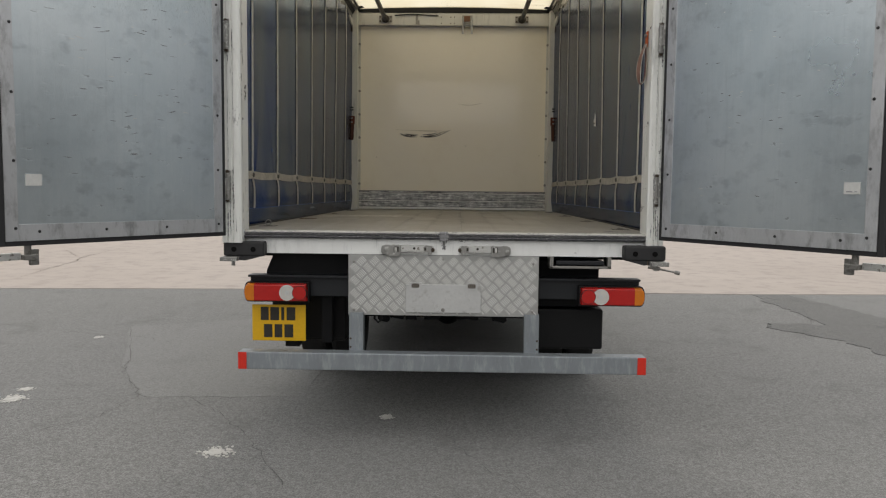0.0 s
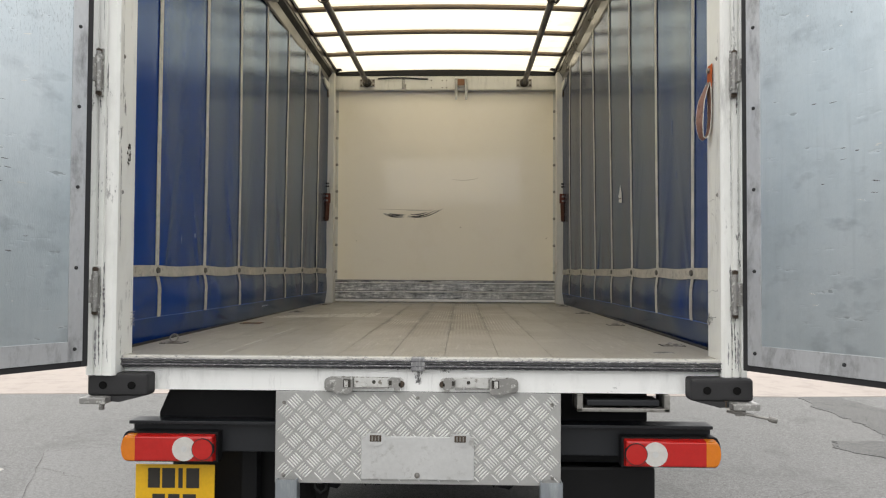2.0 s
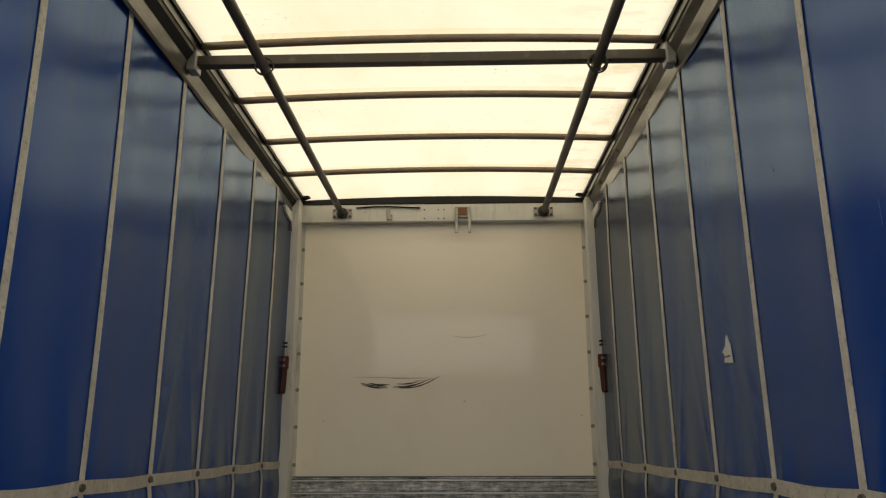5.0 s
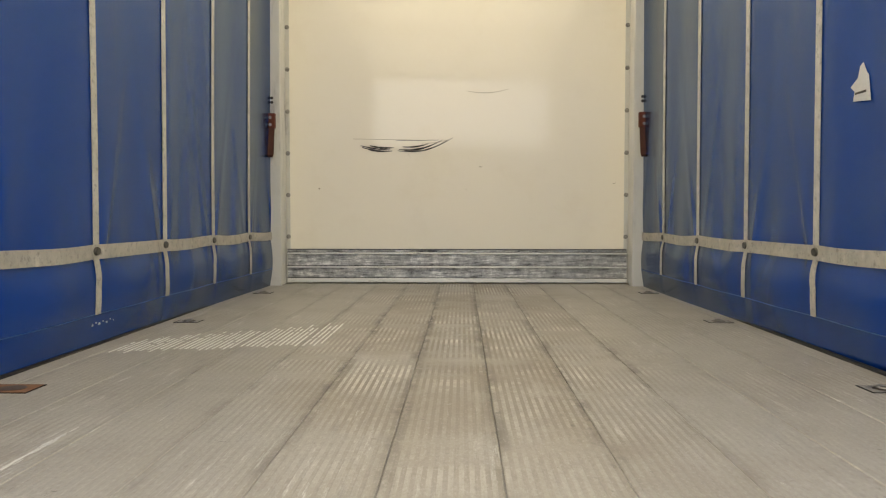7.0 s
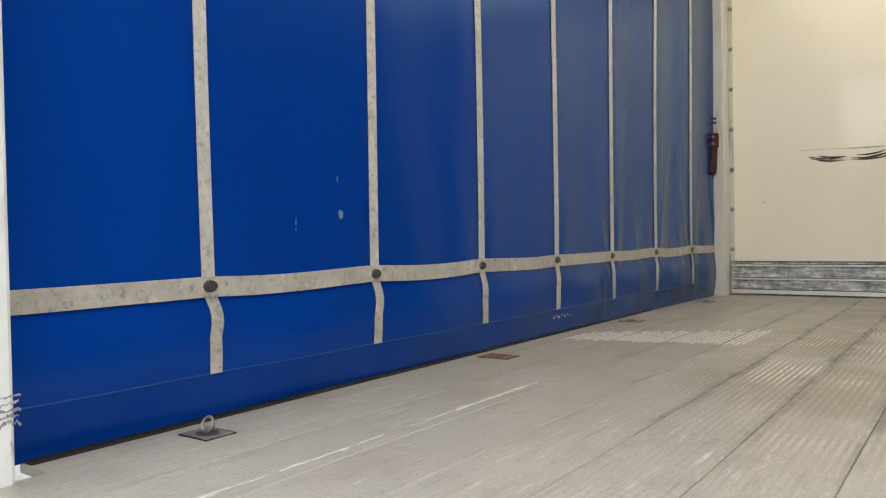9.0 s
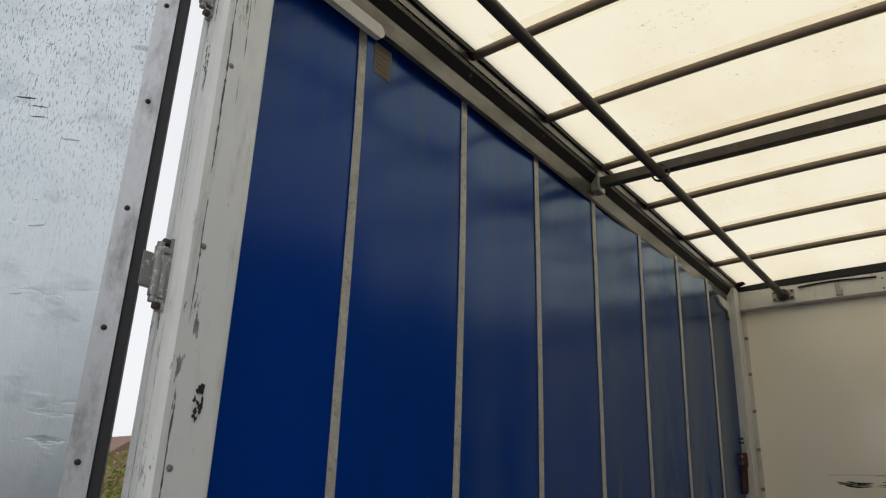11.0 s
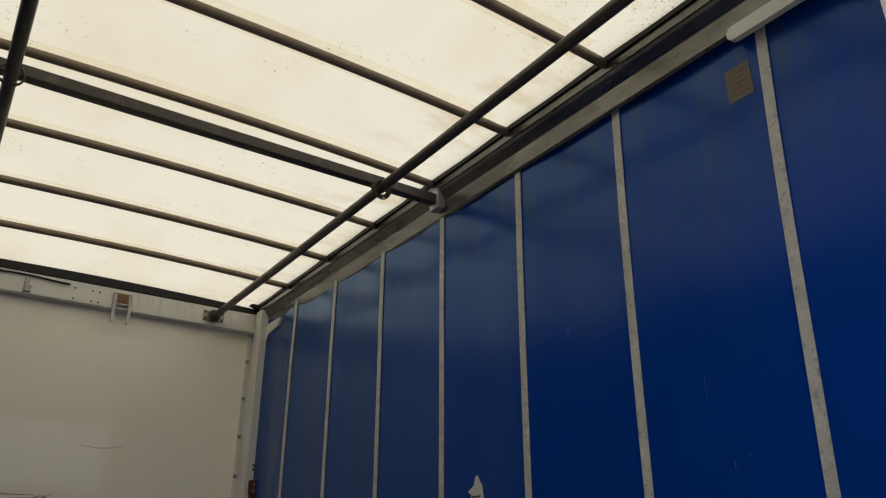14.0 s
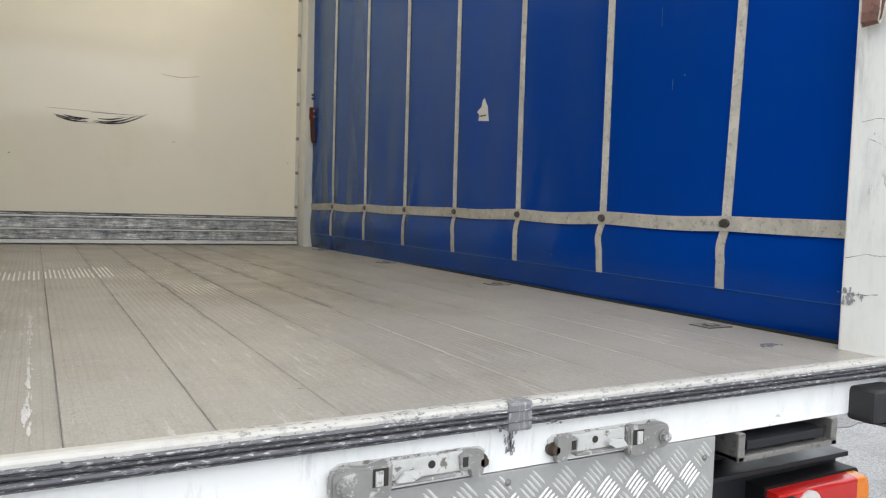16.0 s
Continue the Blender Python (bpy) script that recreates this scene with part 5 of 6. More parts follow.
for s in (-1, 1):
    bm = bmesh.new()
    prism(bm, lamp_outline(-1.066, -0.718, 0.706, 0.818, s), "y", -0.03, 0.02)
    lamp = part("tail_lamp", bm, BLACK, truck, "red and amber tail lamp with a white segment")
    for name, a, b, mat in (("red_lens", -1.005, -0.726, RED), ("amber_lens", -1.060, -1.006, AMBER)):
        bm = bmesh.new()
        ring = lamp_outline(-1.060, -0.726, 0.712, 0.812, s)
        prism(bm, ring, "y", -0.062, -0.028)
        for v in bm.verts:
            if v.co.y < -0.05:
                v.co.z = 0.762 + (v.co.z - 0.762) * 0.93
                v.co.x = -s * (-0.893) + (v.co.x - -s * (-0.893)) * 0.985
        cut = -s * (-1.0055)
        geom = list(bm.verts) + list(bm.edges) + list(bm.faces)
        res = bmesh.ops.bisect_plane(bm, geom=geom, plane_co=(cut, 0, 0), plane_no=(1, 0, 0), clear_outer=(s > 0) == (mat is RED), clear_inner=(s > 0) != (mat is RED))
        bmesh.ops.holes_fill(bm, edges=[e for e in bm.edges if e.is_boundary])
        rim = [e for e in bm.edges if all(v.co.y < -0.05 for v in e.verts) and any(f.normal.y > -0.5 for f in e.link_faces) and not all(abs(v.co.x - cut) < 0.0005 for v in e.verts)]
        bm.normal_update()
        bmesh.ops.bevel(bm, geom=rim, offset=0.007, segments=3, affect="EDGES", profile=0.5)
        part(name, bm, mat, lamp, "amber lens" if mat is AMBER else "red lens", smooth=False)
    cx = -s * (-0.828)
    bm = bmesh.new()
    rod(bm, (cx, -0.066, 0.762), (cx, -0.05, 0.762), 0.042, 28, 0.042)
    white = part("white_lens", bm, CLEAR, lamp, "clear white lens")
    bm = bmesh.new()
    rod(bm, (cx, -0.0668, 0.762), (cx, -0.060, 0.762), 0.011, 16)
    part("lens_centre", bm, GREY_PLATE, white)
    cx = -s * (-0.762)
    bm = bmesh.new()
    rod(bm, (cx, -0.0680, 0.762), (cx, -0.05, 0.762), 0.0385, 28, 0.0385)
    part("lens_rim", bm, TYRE, lamp, "dark rim round the red lens")
    bm = bmesh.new()
    rod(bm, (cx, -0.0690, 0.762), (cx, -0.05, 0.762), 0.036, 28, 0.036)
    part("round_red_lens", bm, RED, lamp, "round red lens")

# number plate with its characters as plain bars
bm = box(bmesh.new(), -1.040, -0.748, 0.028, 0.034, 0.486, 0.684, 0.003)
plate = part("number_plate", bm, YELLOW, truck, "yellow number plate with two rows of dark bars")
for x0, wide, z0 in ((-0.993, 0.044, 0.599), (-0.941, 0.048, 0.599), (-0.881, 0.016, 0.599), (-0.852, 0.048, 0.599), (-0.976, 0.046, 0.505), (-0.918, 0.042, 0.505), (-0.864, 0.048, 0.505)):
    part("plate_bar", box(bmesh.new(), x0, x0 + wide, 0.0262, 0.0285, z0, z0 + 0.072, 0.001), INK, plate)

drawn["in"] = TAIL
# chassis, axle, wheels and mudguards under the bed
for s in (-1, 1):
    xs = sorted((s * 0.36, s * 0.44))
    part("chassis_rail", box(bmesh.new(), *xs, 0.06, 4.3, 0.72, 0.95, 0.006), CHASSIS, truck)
for y in (0.25, 0.9, 1.6, 2.3, 3.0, 3.7, 4.2):
    part("cross_bearer", box(bmesh.new(), -1.08, 1.08, y, y + 0.05, 0.93, 1.0, 0.004), CHASSIS, truck)
bm = bmesh.new()
rod(bm, (-0.8, 1.75, 0.40), (0.8, 1.75, 0.40), 0.06, 16)
bmesh.ops.create_uvsphere(bm, u_segments=20, v_segments=12, radius=0.11, matrix=Matrix.Translation((0, 1.75, 0.40)))
part("rear_axle", bm, CHASSIS, truck, smooth=True)


def wheel(x):
    bm = bmesh.new()
    ring = [(0.24, -0.09), (0.36, -0.10), (0.395, -0.085), (0.402, -0.06), (0.402, 0.06), (0.395, 0.085), (0.36, 0.10), (0.24, 0.09)]
    n = 40
    rows = [[bm.verts.new((x + w, 1.75 + r * math.cos(a), 0.389 + r * math.sin(a))) for r, w in ring] for a in (2 * math.pi * k / n for k in range(n))]
    for a, b in zip(rows, rows[1:] + rows[:1]):
        for j in range(len(ring)):
            bm.faces.new((a[j], a[(j + 1) % len(ring)], b[(j + 1) % len(ring)], b[j]))
    bmesh.ops.recalc_face_normals(bm, faces=bm.faces)
    t = part("wheel", bm, TYRE, truck, "black truck tyre on the yard")
    bm = bmesh.new()
    rod(bm, (x - 0.07, 1.75, 0.389), (x + 0.07, 1.75, 0.389), 0.245, 28)
    part("rim", bm, GREY_PLATE, t)


for x in (-0.96, -0.74, 0.74, 0.96):
    wheel(x)
for s in (-1, 1):
    bm = bmesh.new()
    xs = sorted((s * 0.56, s * 0.985))
    rows = []
    for a in np.linspace(-8, 188, 15):
        c, z = 1.75 - 0.50 * math.cos(radians(a)), 0.42 + 0.47 * math.sin(radians(a))
        rows.append((c, z))
    for (ya, za), (yb, zb) in zip(rows, rows[1:]):
        for x_in, x_out in ((xs[0], xs[1]),):
            q = [bm.verts.new(p) for p in ((x_in, ya, za), (x_out, ya, za), (x_out, yb, zb), (x_in, yb, zb))]
            bm.faces.new(q)
            q2 = [bm.verts.new((v.co.x, v.co.y, v.co.z - 0.008)) for v in q]
            bm.faces.new(q2[::-1])
    bmesh.ops.remove_doubles(bm, verts=bm.verts, dist=0.0005)
    part("mudguard", bm, BLACK, truck, "black plastic mudguard")
    flap = bmesh.new()
    box(flap, *xs, 1.185, 1.20, 0.30, 0.86, 0.004)
    part("mud_flap", flap, BLACK, truck, "black rubber mud flap")
# plain unseen cab and tray, added to keep front light from under the truck
drawn["in"] = BODY
bm = bmesh.new()
prism(bm, [(4.36, 0.42), (6.05, 0.42), (6.18, 0.60), (6.20, 1.28), (5.92, 2.36), (5.70, 2.46), (4.50, 2.50), (4.36, 2.42)], "x", -1.03, 1.03)
bmesh.ops.bevel(bm, geom=list(bm.edges), offset=0.03, segments=2, affect="EDGES")
cab = part("cab", bm, WHITE_CLEAN, truck, "plain white cab, unseen, added to close the front of the truck")
part("under_tray", box(bmesh.new(), -0.95, 0.95, 4.32, 5.9, 0.24, 0.46, 0.02), CHASSIS, cab)
drawn["in"] = TAIL
# unseen lockers along both sides, added for shade below, and boxes behind the axle
for s in (-1, 1):
    part("side_locker", box(bmesh.new(), *sorted((s * 0.58, s * 1.04)), 2.36, 4.20, 0.30, 0.90, 0.02), BLACK, truck, "black side box, unseen, added to shade the yard under the bed")
# lower box and tank reach far forward so that they also block light
part("equipment_box", box(bmesh.new(), 0.52, 0.885, 0.22, 1.12, 0.430, 0.655, 0.012), BLACK, truck, "black plastic box under the lamp bar")
part("equipment_box", box(bmesh.new(), 0.52, 0.86, 0.24, 0.60, 0.665, 0.93, 0.008), CHASSIS, truck)
part("tank", box(bmesh.new(), -0.985, -0.56, 0.30, 1.12, 0.44, 0.90, 0.02), BLACK, truck, "black plastic tank under the bed")
bm = bmesh.new()
prism(bm, [(-0.97, 0.86), (-0.93, 0.955), (-0.5, 0.955), (-0.5, 0.84), (-0.97, 0.84)], "y", 0.14, 0.30)
part("bearer_bracket", bm, CHASSIS, truck)
bm = boxes((-0.88, -0.80, 0.18, 0.26, 0.43, 0.52), (-0.96, -0.86, 0.18, 0.22, 0.46, 0.50), (-0.68, -0.62, 0.20, 0.26, 0.45, 0.74), bevel=0.005)
part("plate_bracket", bm, CHASSIS, truck)
rng = random.Random(77)
for k in range(9):
    x = -0.34 + 0.085 * k + rng.uniform(-0.02, 0.02)
    bm = box(bmesh.new(), x - rng.uniform(0.02, 0.05), x + rng.uniform(0.02, 0.05), 0.16, 0.26, 0.625 - rng.uniform(0.0, 0.05), 0.72, 0.008)
    for v in bm.verts:
        v.co += Vector((rng.uniform(-1, 1), 0, rng.uniform(-1, 1))) * 0.008
    part("hanging_bracket", bm, CHASSIS, truck, "dirt-caked black bracket under the frame")
bm = bmesh.new()
tube(bm, [(-0.36, 0.04, 0.66), (-0.365, 0.03, 0.62), (-0.345, 0.03, 0.60), (-0.325, 0.03, 0.615), (-0.33, 0.04, 0.66)], 0.006, 8)
part("hanging_cable", bm, BLACK, truck, smooth=True)
# folded step under the sill
bm = bmesh.new()
box(bm, 0.555, 0.875, -0.02, 0.10, 0.905, 0.918, 0.003)
box(bm, 0.555, 0.575, -0.02, 0.10, 0.905, 0.965, 0.003)
box(bm, 0.855, 0.875, -0.02, 0.10, 0.905, 0.965, 0.003)
step = part("folded_step", bm, STEEL, truck, "folded steel step under the sill")
part("step_tread", box(bmesh.new(), 0.59, 0.84, -0.012, 0.08, 0.925, 0.945, 0.003), CROSS, step)

drawn["in"] = BODY
# ---- curtain sides ----
STRAPS = [0.408] + [0.417 + i * 0.5325 for i in range(1, 7)]
BAND = 1.388


def sway(y, z, s):
    """How far the curtain hangs inward from its plane."""
    k = (y - STRAPS[0]) / 0.5325
    bay = math.sin(math.pi * (k - math.floor(k))) ** 2
    far = max(0, min(1, (y - 1.0) / 2))
    u = k - math.floor(k)
    near = math.exp(-max(0.0, z - BAND) / 0.28) if z > BAND else math.exp(-(BAND - z) / 0.12)
    fold = math.sin(k * 13 + s * 2 + 1.3 * math.sin(k * 3.1)) * near * (0.001 + 0.002 * far)
    # soft creases that run up from each stud
    for side in (-1, 1):
        edge = u if side > 0 else 1 - u
        d = (edge - 0.10 - max(0.0, z - BAND) * 0.55) / 0.055
        fold += (0.0025 + 0.004 * far) * math.exp(-d * d) * near * (0.6 + 0.4 * math.sin(k * 2.3 + side))
    slow = 0.006 * math.sin(y * 1.9 + s) * math.sin(z * 1.3)
    drop = max(0, min(1, (BAND - 0.026 - z) / 0.262))
    low = 0.020 * math.sin(math.pi * drop) * (0.5 + 0.5 * bay)
    lean = 0.007 + (0.016 if s > 0 else 0.013) * min(1.0, (z - BAND) / 1.3) if z > BAND else 0.007 * (z - 1.09) / (BAND - 1.09)
    return -0.006 * bay * min(1, max(0, (z - BAND) / 0.4)) + fold + slow + low + lean


def smudge(bm, x, y, z, wide, high, thick, rng):
    """A small ragged patch lying on the curtain."""
    x += thick * rng.random()
    sheet(bm, [(x, y + wide * math.cos(a) * rng.uniform(0.4, 1.1), z + high * math.sin(a) * rng.uniform(0.4, 1.1)) for a in np.linspace(0, 6.2832, 10)[:-1]], (thick, 0, 0))


def curtain_x(y, z, s):
    return s * (1.127 - 0.0135 * y - sway(y, z, s))


for s in (-1, 1):
    ys, zs = np.linspace(-0.03, 4.12, 330), np.concatenate([np.linspace(1.092, 1.6, 46), np.linspace(1.62, 3.16, 36)])
    verts, faces = [], []
    for off in (0.0, 0.004):
        for z in zs:
            for y in ys:
                verts.append((curtain_x(y, z, s) + s * off, y, z))
    ny, nz = len(ys), len(zs)
    for lay in (0, 1):
        for j in range(nz - 1):
            for i in range(ny - 1):
                a = lay * ny * nz + j * ny + i
                q = (a, a + 1, a + ny + 1, a + ny)
                faces.append(q if (s < 0) == (lay == 0) else q[::-1])
    me = bpy.data.meshes.new("curtain")
    me.from_pydata(verts, [], faces)
    me.materials.append(BLUE)
    for p in me.polygons:
        p.use_smooth = True
    curtain = new("side_curtain", me)
    curtain.parent = truck
    tagged(curtain, "blue vinyl side curtain with grey webbing straps")
    inward = (-s * 0.003, 0, 0)
    # the long horizontal strap
    bm = bmesh.new()
    ribbon(bm, [(curtain_x(y, BAND, s) - s * 0.0035, y, BAND - 0.005 * math.sin(math.pi * ((y - STRAPS[0]) / 0.5325 % 1.0)) + 0.002 * math.sin(y * 9)) for y in np.linspace(-0.02, 4.1, 160)], (0, 0, 0.0225), inward)
    part("lower_strap", bm, WEBBING, curtain, "grimy grey horizontal webbing strap")
    bm = bmesh.new()
    ribbon(bm, [(curtain_x(y, 1.195, s) - s * 0.001, y, 1.195) for y in np.linspace(-0.02, 4.1, 90)], (0, 0, 0.0013), (-s * 0.0015, 0, 0))
    part("hem_seam", bm, SEAM, curtain, "pale stitched hem line")
    rng = random.Random(7 + s)
    for i, y0 in enumerate(STRAPS):
        bm = bmesh.new()
        ribbon(bm, [(curtain_x(y0, z, s) - s * 0.002, y0 + 0.003 * math.sin(z * 3 + i) - ((0.042 if i == 0 else 0.021) if s > 0 else (0.024 if i == 0 else 0.009)) * (z - BAND), z) for z in np.linspace(BAND + 0.02, 3.15, 36)], (0, 0.0165, 0), inward)
        part("upright_strap", bm, PALE_WEBBING, curtain, "grey upright webbing strap")
        bm = bmesh.new()
        tail = 0.012 * rng.uniform(0.6, 1.2)
        pts = []
        for f in np.linspace(0, 1, 12):
            z = BAND - 0.018 - f * 0.176
            pts.append((curtain_x(y0, z, s) - s * 0.002, y0 + 1.3 * tail * math.sin(min(1.0, f * 1.9) * 2.6) - 0.010 * f * (i % 2), z))
        ribbon(bm, pts, (0, 0.0155, 0), inward)
        part("strap_tail", bm, WEBBING, curtain, "slack end of the webbing strap")
        bm = bmesh.new()
        bmesh.ops.create_cone(bm, cap_ends=True, segments=12, radius1=0.0165, radius2=0.0135, depth=0.006,
                              matrix=Matrix.Translation((curtain_x(y0, BAND, s) - s * 0.009, y0, BAND)) @ Matrix.Diagonal((1, 1.22, 0.86, 1)) @ pose(0, 0, 0, 0, -s * 90, 0))
        part("strap_stud", bm, STUD, curtain, "dark oval turn stud")
    if s > 0:
        bm = bmesh.new()
        x = curtain_x(1.785, 1.85, s) - 0.0015
        sheet(bm, [(x, y, z) for y, z in ((1.735, 1.797), (1.823, 1.806), (1.816, 1.832), (1.838, 1.846), (1.800, 1.866), (1.790, 1.895), (1.776, 1.903), (1.757, 1.874), (1.748, 1.866))], (-0.0015, 0, 0))
        st = part("torn_sticker", bm, PAPER, curtain, "torn white sticker")
        bm = box(bmesh.new(), x - 0.0025, x - 0.0012, 1.757, 1.812, 1.822, 1.828)
        part("print_bar", bm, INK, st)
    else:
        for yy, zz, w, h in ((0.815, 1.56, 0.012, 0.035), (0.81, 1.643, 0.005, 0.010), (0.665, 1.525, 0.004, 0.022)):
            bm = bmesh.new()
            x = curtain_x(yy, zz, s) + 0.001
            for k in range(4):
                smudge(bm, x, yy + rng.uniform(-0.5, 0.5) * w, zz + rng.uniform(-0.6, 0.6) * h, w * rng.uniform(0.25, 0.6), h * rng.uniform(0.2, 0.55), 0.0006, rng)
            part("pale_scrape", bm, PALE_BLUE, curtain, "pale scraped spot")
        bm = bmesh.new()
        for k in range(7):
            yy, zz = 1.98 + k * 0.022, 1.155 + 0.006 * (k % 2)
            x = curtain_x(yy, zz, s) + 0.001
            smudge(bm, x, yy + 0.006, zz + 0.007, rng.uniform(0.003, 0.009), rng.uniform(0.003, 0.008), 0.0006, rng)
        part("pale_scrape", bm, PALE_MARK, curtain, "white rubbed marks near the hem")
    if s > 0:
        for yy, zz, w, h in ((0.646, 1.822, 0.004, 0.030), (0.597, 1.845, 0.010, 0.005), (0.703, 2.042, 0.002, 0.045), (1.229, 2.337, 0.006, 0.012), (1.225, 1.238, 0.010, 0.004), (0.95, 1.30, 0.03, 0.002)):
            bm = bmesh.new()
            x = curtain_x(yy, zz, s) - 0.0012
            for k in range(3):
                smudge(bm, x, yy + rng.uniform(-0.4, 0.4) * w, zz + rng.uniform(-0.5, 0.5) * h, w * rng.uniform(0.3, 0.6), h * rng.uniform(0.3, 0.6), -0.0006, rng)
            part("pale_scrape", bm, DULL_BLUE, curtain, "faint pale scrape")
    # brown sticker high up beside the first strap
    bm = bmesh.new()
    yy, top = (0.472, 3.055) if s < 0 else (0.435, 2.975)
    x = curtain_x(yy, top - 0.06, s) - s * 0.001
    sheet(bm, [(x, yy - 0.042, top - 0.115), (x, yy + 0.042, top - 0.115), (x, yy + 0.042, top), (x, yy - 0.042, top)], (-s * 0.001, 0, 0))
    st = part("brown_sticker", bm, TAN, curtain, "faded brown sticker")
    for k in range(5):
        part("print_bar", box(bmesh.new(), *sorted((x - s * 0.001, x - s * 0.002)), yy - 0.030, yy + 0.024, top - 0.095 + k * 0.018, top - 0.090 + k * 0.018), FADED_PRINT, st)

# ---- roof ----
def rail_ring(s, ring):
    return [(s * (1.0 + (x - 0.968) * 0.9), 3.060 + (z - 3.032) * 1.28) for x, z in ring]


for s in (-1, 1):
    bm = bmesh.new()
    ring = [(1.062, 3.040), (1.050, 3.032), (1.040, 3.040), (1.034, 3.062), (1.026, 3.090), (0.998, 3.118), (0.992, 3.128), (0.985, 3.128), (0.978, 3.150), (0.968, 3.152), (0.968, 3.175), (1.10, 3.175), (1.12, 3.10), (1.10, 3.06), (1.075, 3.06)]
    prism(bm, rail_ring(s, ring), "y", -0.02, 4.20)
    rail = part("roof_rail", bm, RAIL_ALU, truck, "dull aluminium roof rail")
    rv = rivet_mesh("rivet", 0.006, 0.005, BOLT)
    for y in (0.335 + 0.5525 * i for i in range(7)):
        piece("rivet", rv, rail, pose(s * 1.0387, y, 3.1522) @ pose(0, 0, 0, 0, -s * 130, 0))
    bm = bmesh.new()
    prism(bm, rail_ring(s, ((1.0262, 3.0885), (0.9972, 3.1172), (0.9962, 3.1162), (1.0252, 3.0875))), "y", 0.0, 4.12)
    # drawn on the left rail only, to paint its deeper shade
    if s < 0:
        part("rail_groove", bm, CHASSIS, rail, "dark groove that also paints the left rail's shade")
    else:
        bm.free()
    bm = bmesh.new()
    prism(bm, rail_ring(s, ((0.9785, 3.1495), (0.9665, 3.1512), (0.9665, 3.180), (0.9650, 3.180), (0.9650, 3.1490), (0.9780, 3.1480))), "y", 0.0, 4.12)
    part("rail_gasket", bm, BLACK, rail, "black gasket under the roof sheet")
    # white track caps at both ends
    bm = bmesh.new()
    cap = [(-0.02, 3.000), (-0.02, 3.078), (0.395, 3.078)] + [(0.395 + 0.024 * math.cos(a), 3.054 + 0.024 * math.sin(a)) for a in np.linspace(1.4, -1.5, 8)] + [(0.395, 3.030), (0.135, 3.030), (0.110, 3.024), (0.090, 3.004), (0.070, 2.996), (0.045, 3.002)]
    prism(bm, cap, "x", *sorted((s * 1.050, s * 1.072)))
    part("track_cap", bm, WHITE_CLEAN, rail, "white painted track cap")
    bm = bmesh.new()
    prism(bm, [(3.80, 3.066), (3.84, 3.028), (3.99, 3.010), (4.03, 2.96), (4.05, 2.94), (4.075, 2.95), (4.085, 3.078), (3.82, 3.078)], "x", *sorted((s * 1.046, s * 1.070)))
    part("track_cap", bm, WHITE_CLEAN, rail, "white painted track cap")
    bm = boxes((*sorted((s * 1.05, s * 1.075)), 3.99, 4.03, 2.95, 3.01), bevel=0.004)
    part("track_stop", bm, BOLT, rail)


def crown(x):
    return 3.239 - 0.023 * x ** 2


bm = bmesh.new()
xs, ys = np.linspace(-1.08, 1.08, 33), np.linspace(0.0, 4.25, 60)
rows = [[bm.verts.new((x, y, crown(x) + 0.016 - 0.005 * math.sin(math.pi * ((y - 0.32) / 0.5485)) ** 2)) for x in xs] for y in ys]
for a, b in zip(rows, rows[1:]):
    for i in range(len(xs) - 1):
        bm.faces.new((a[i], a[i + 1], b[i + 1], b[i]))
roof = part("roof", bm, ROOF, truck, "translucent cream roof sheet letting daylight in", smooth=True)

BOWS = [0.32 + 0.5485 * i for i in range(7)]
for y in BOWS:
    bm = bmesh.new()
    tube(bm, [(x, y, crown(x)) for x in np.linspace(-1.005, 1.005, 25)], 0.0185, 12)
    part("roof_bow", bm, TUBE, roof, "curved brown-grey steel roof bow", smooth=True)
for y in BOWS:
    bm = bmesh.new()
    ribbon(bm, [(x, y, crown(x) + 0.0125) for x in np.linspace(-0.91, 0.91, 25)], (0, 0.058, 0), (0, 0, 0.0012))
    part("seam_band", bm, ROOF_SEAM, roof, "doubled seam of the roof sheet", smooth=False)
bm = bmesh.new()
box(bm, -1.03, 1.03, 1.943, 1.988, 3.115, 3.161, 0.004)
beam = part("roof_beam", bm, POLE, truck, "dark square steel roof beam")
for s in (-1, 1):
    bm = bmesh.new()
    box(bm, *sorted((s * 1.012, s * 1.055)), 1.93, 2.00, 3.09, 3.190, 0.006)
    part("beam_bracket", bm, ALU, beam)
bm = bmesh.new()
box(bm, -1.09, 1.10, -0.14, -0.02, 3.07, 3.32, 0.01)
part("rear_header", bm, WHITE, truck, "white painted rear header")

# ---- front bulkhead ----
drawn["in"] = FRONT_WALL
bm = box(bmesh.new(), -1.05, 1.05, FRONT, FRONT + 0.06, 1.05, 3.29)
bulkhead = part("bulkhead", bm, CREAM, truck, "cream front bulkhead panel with black scuff marks")
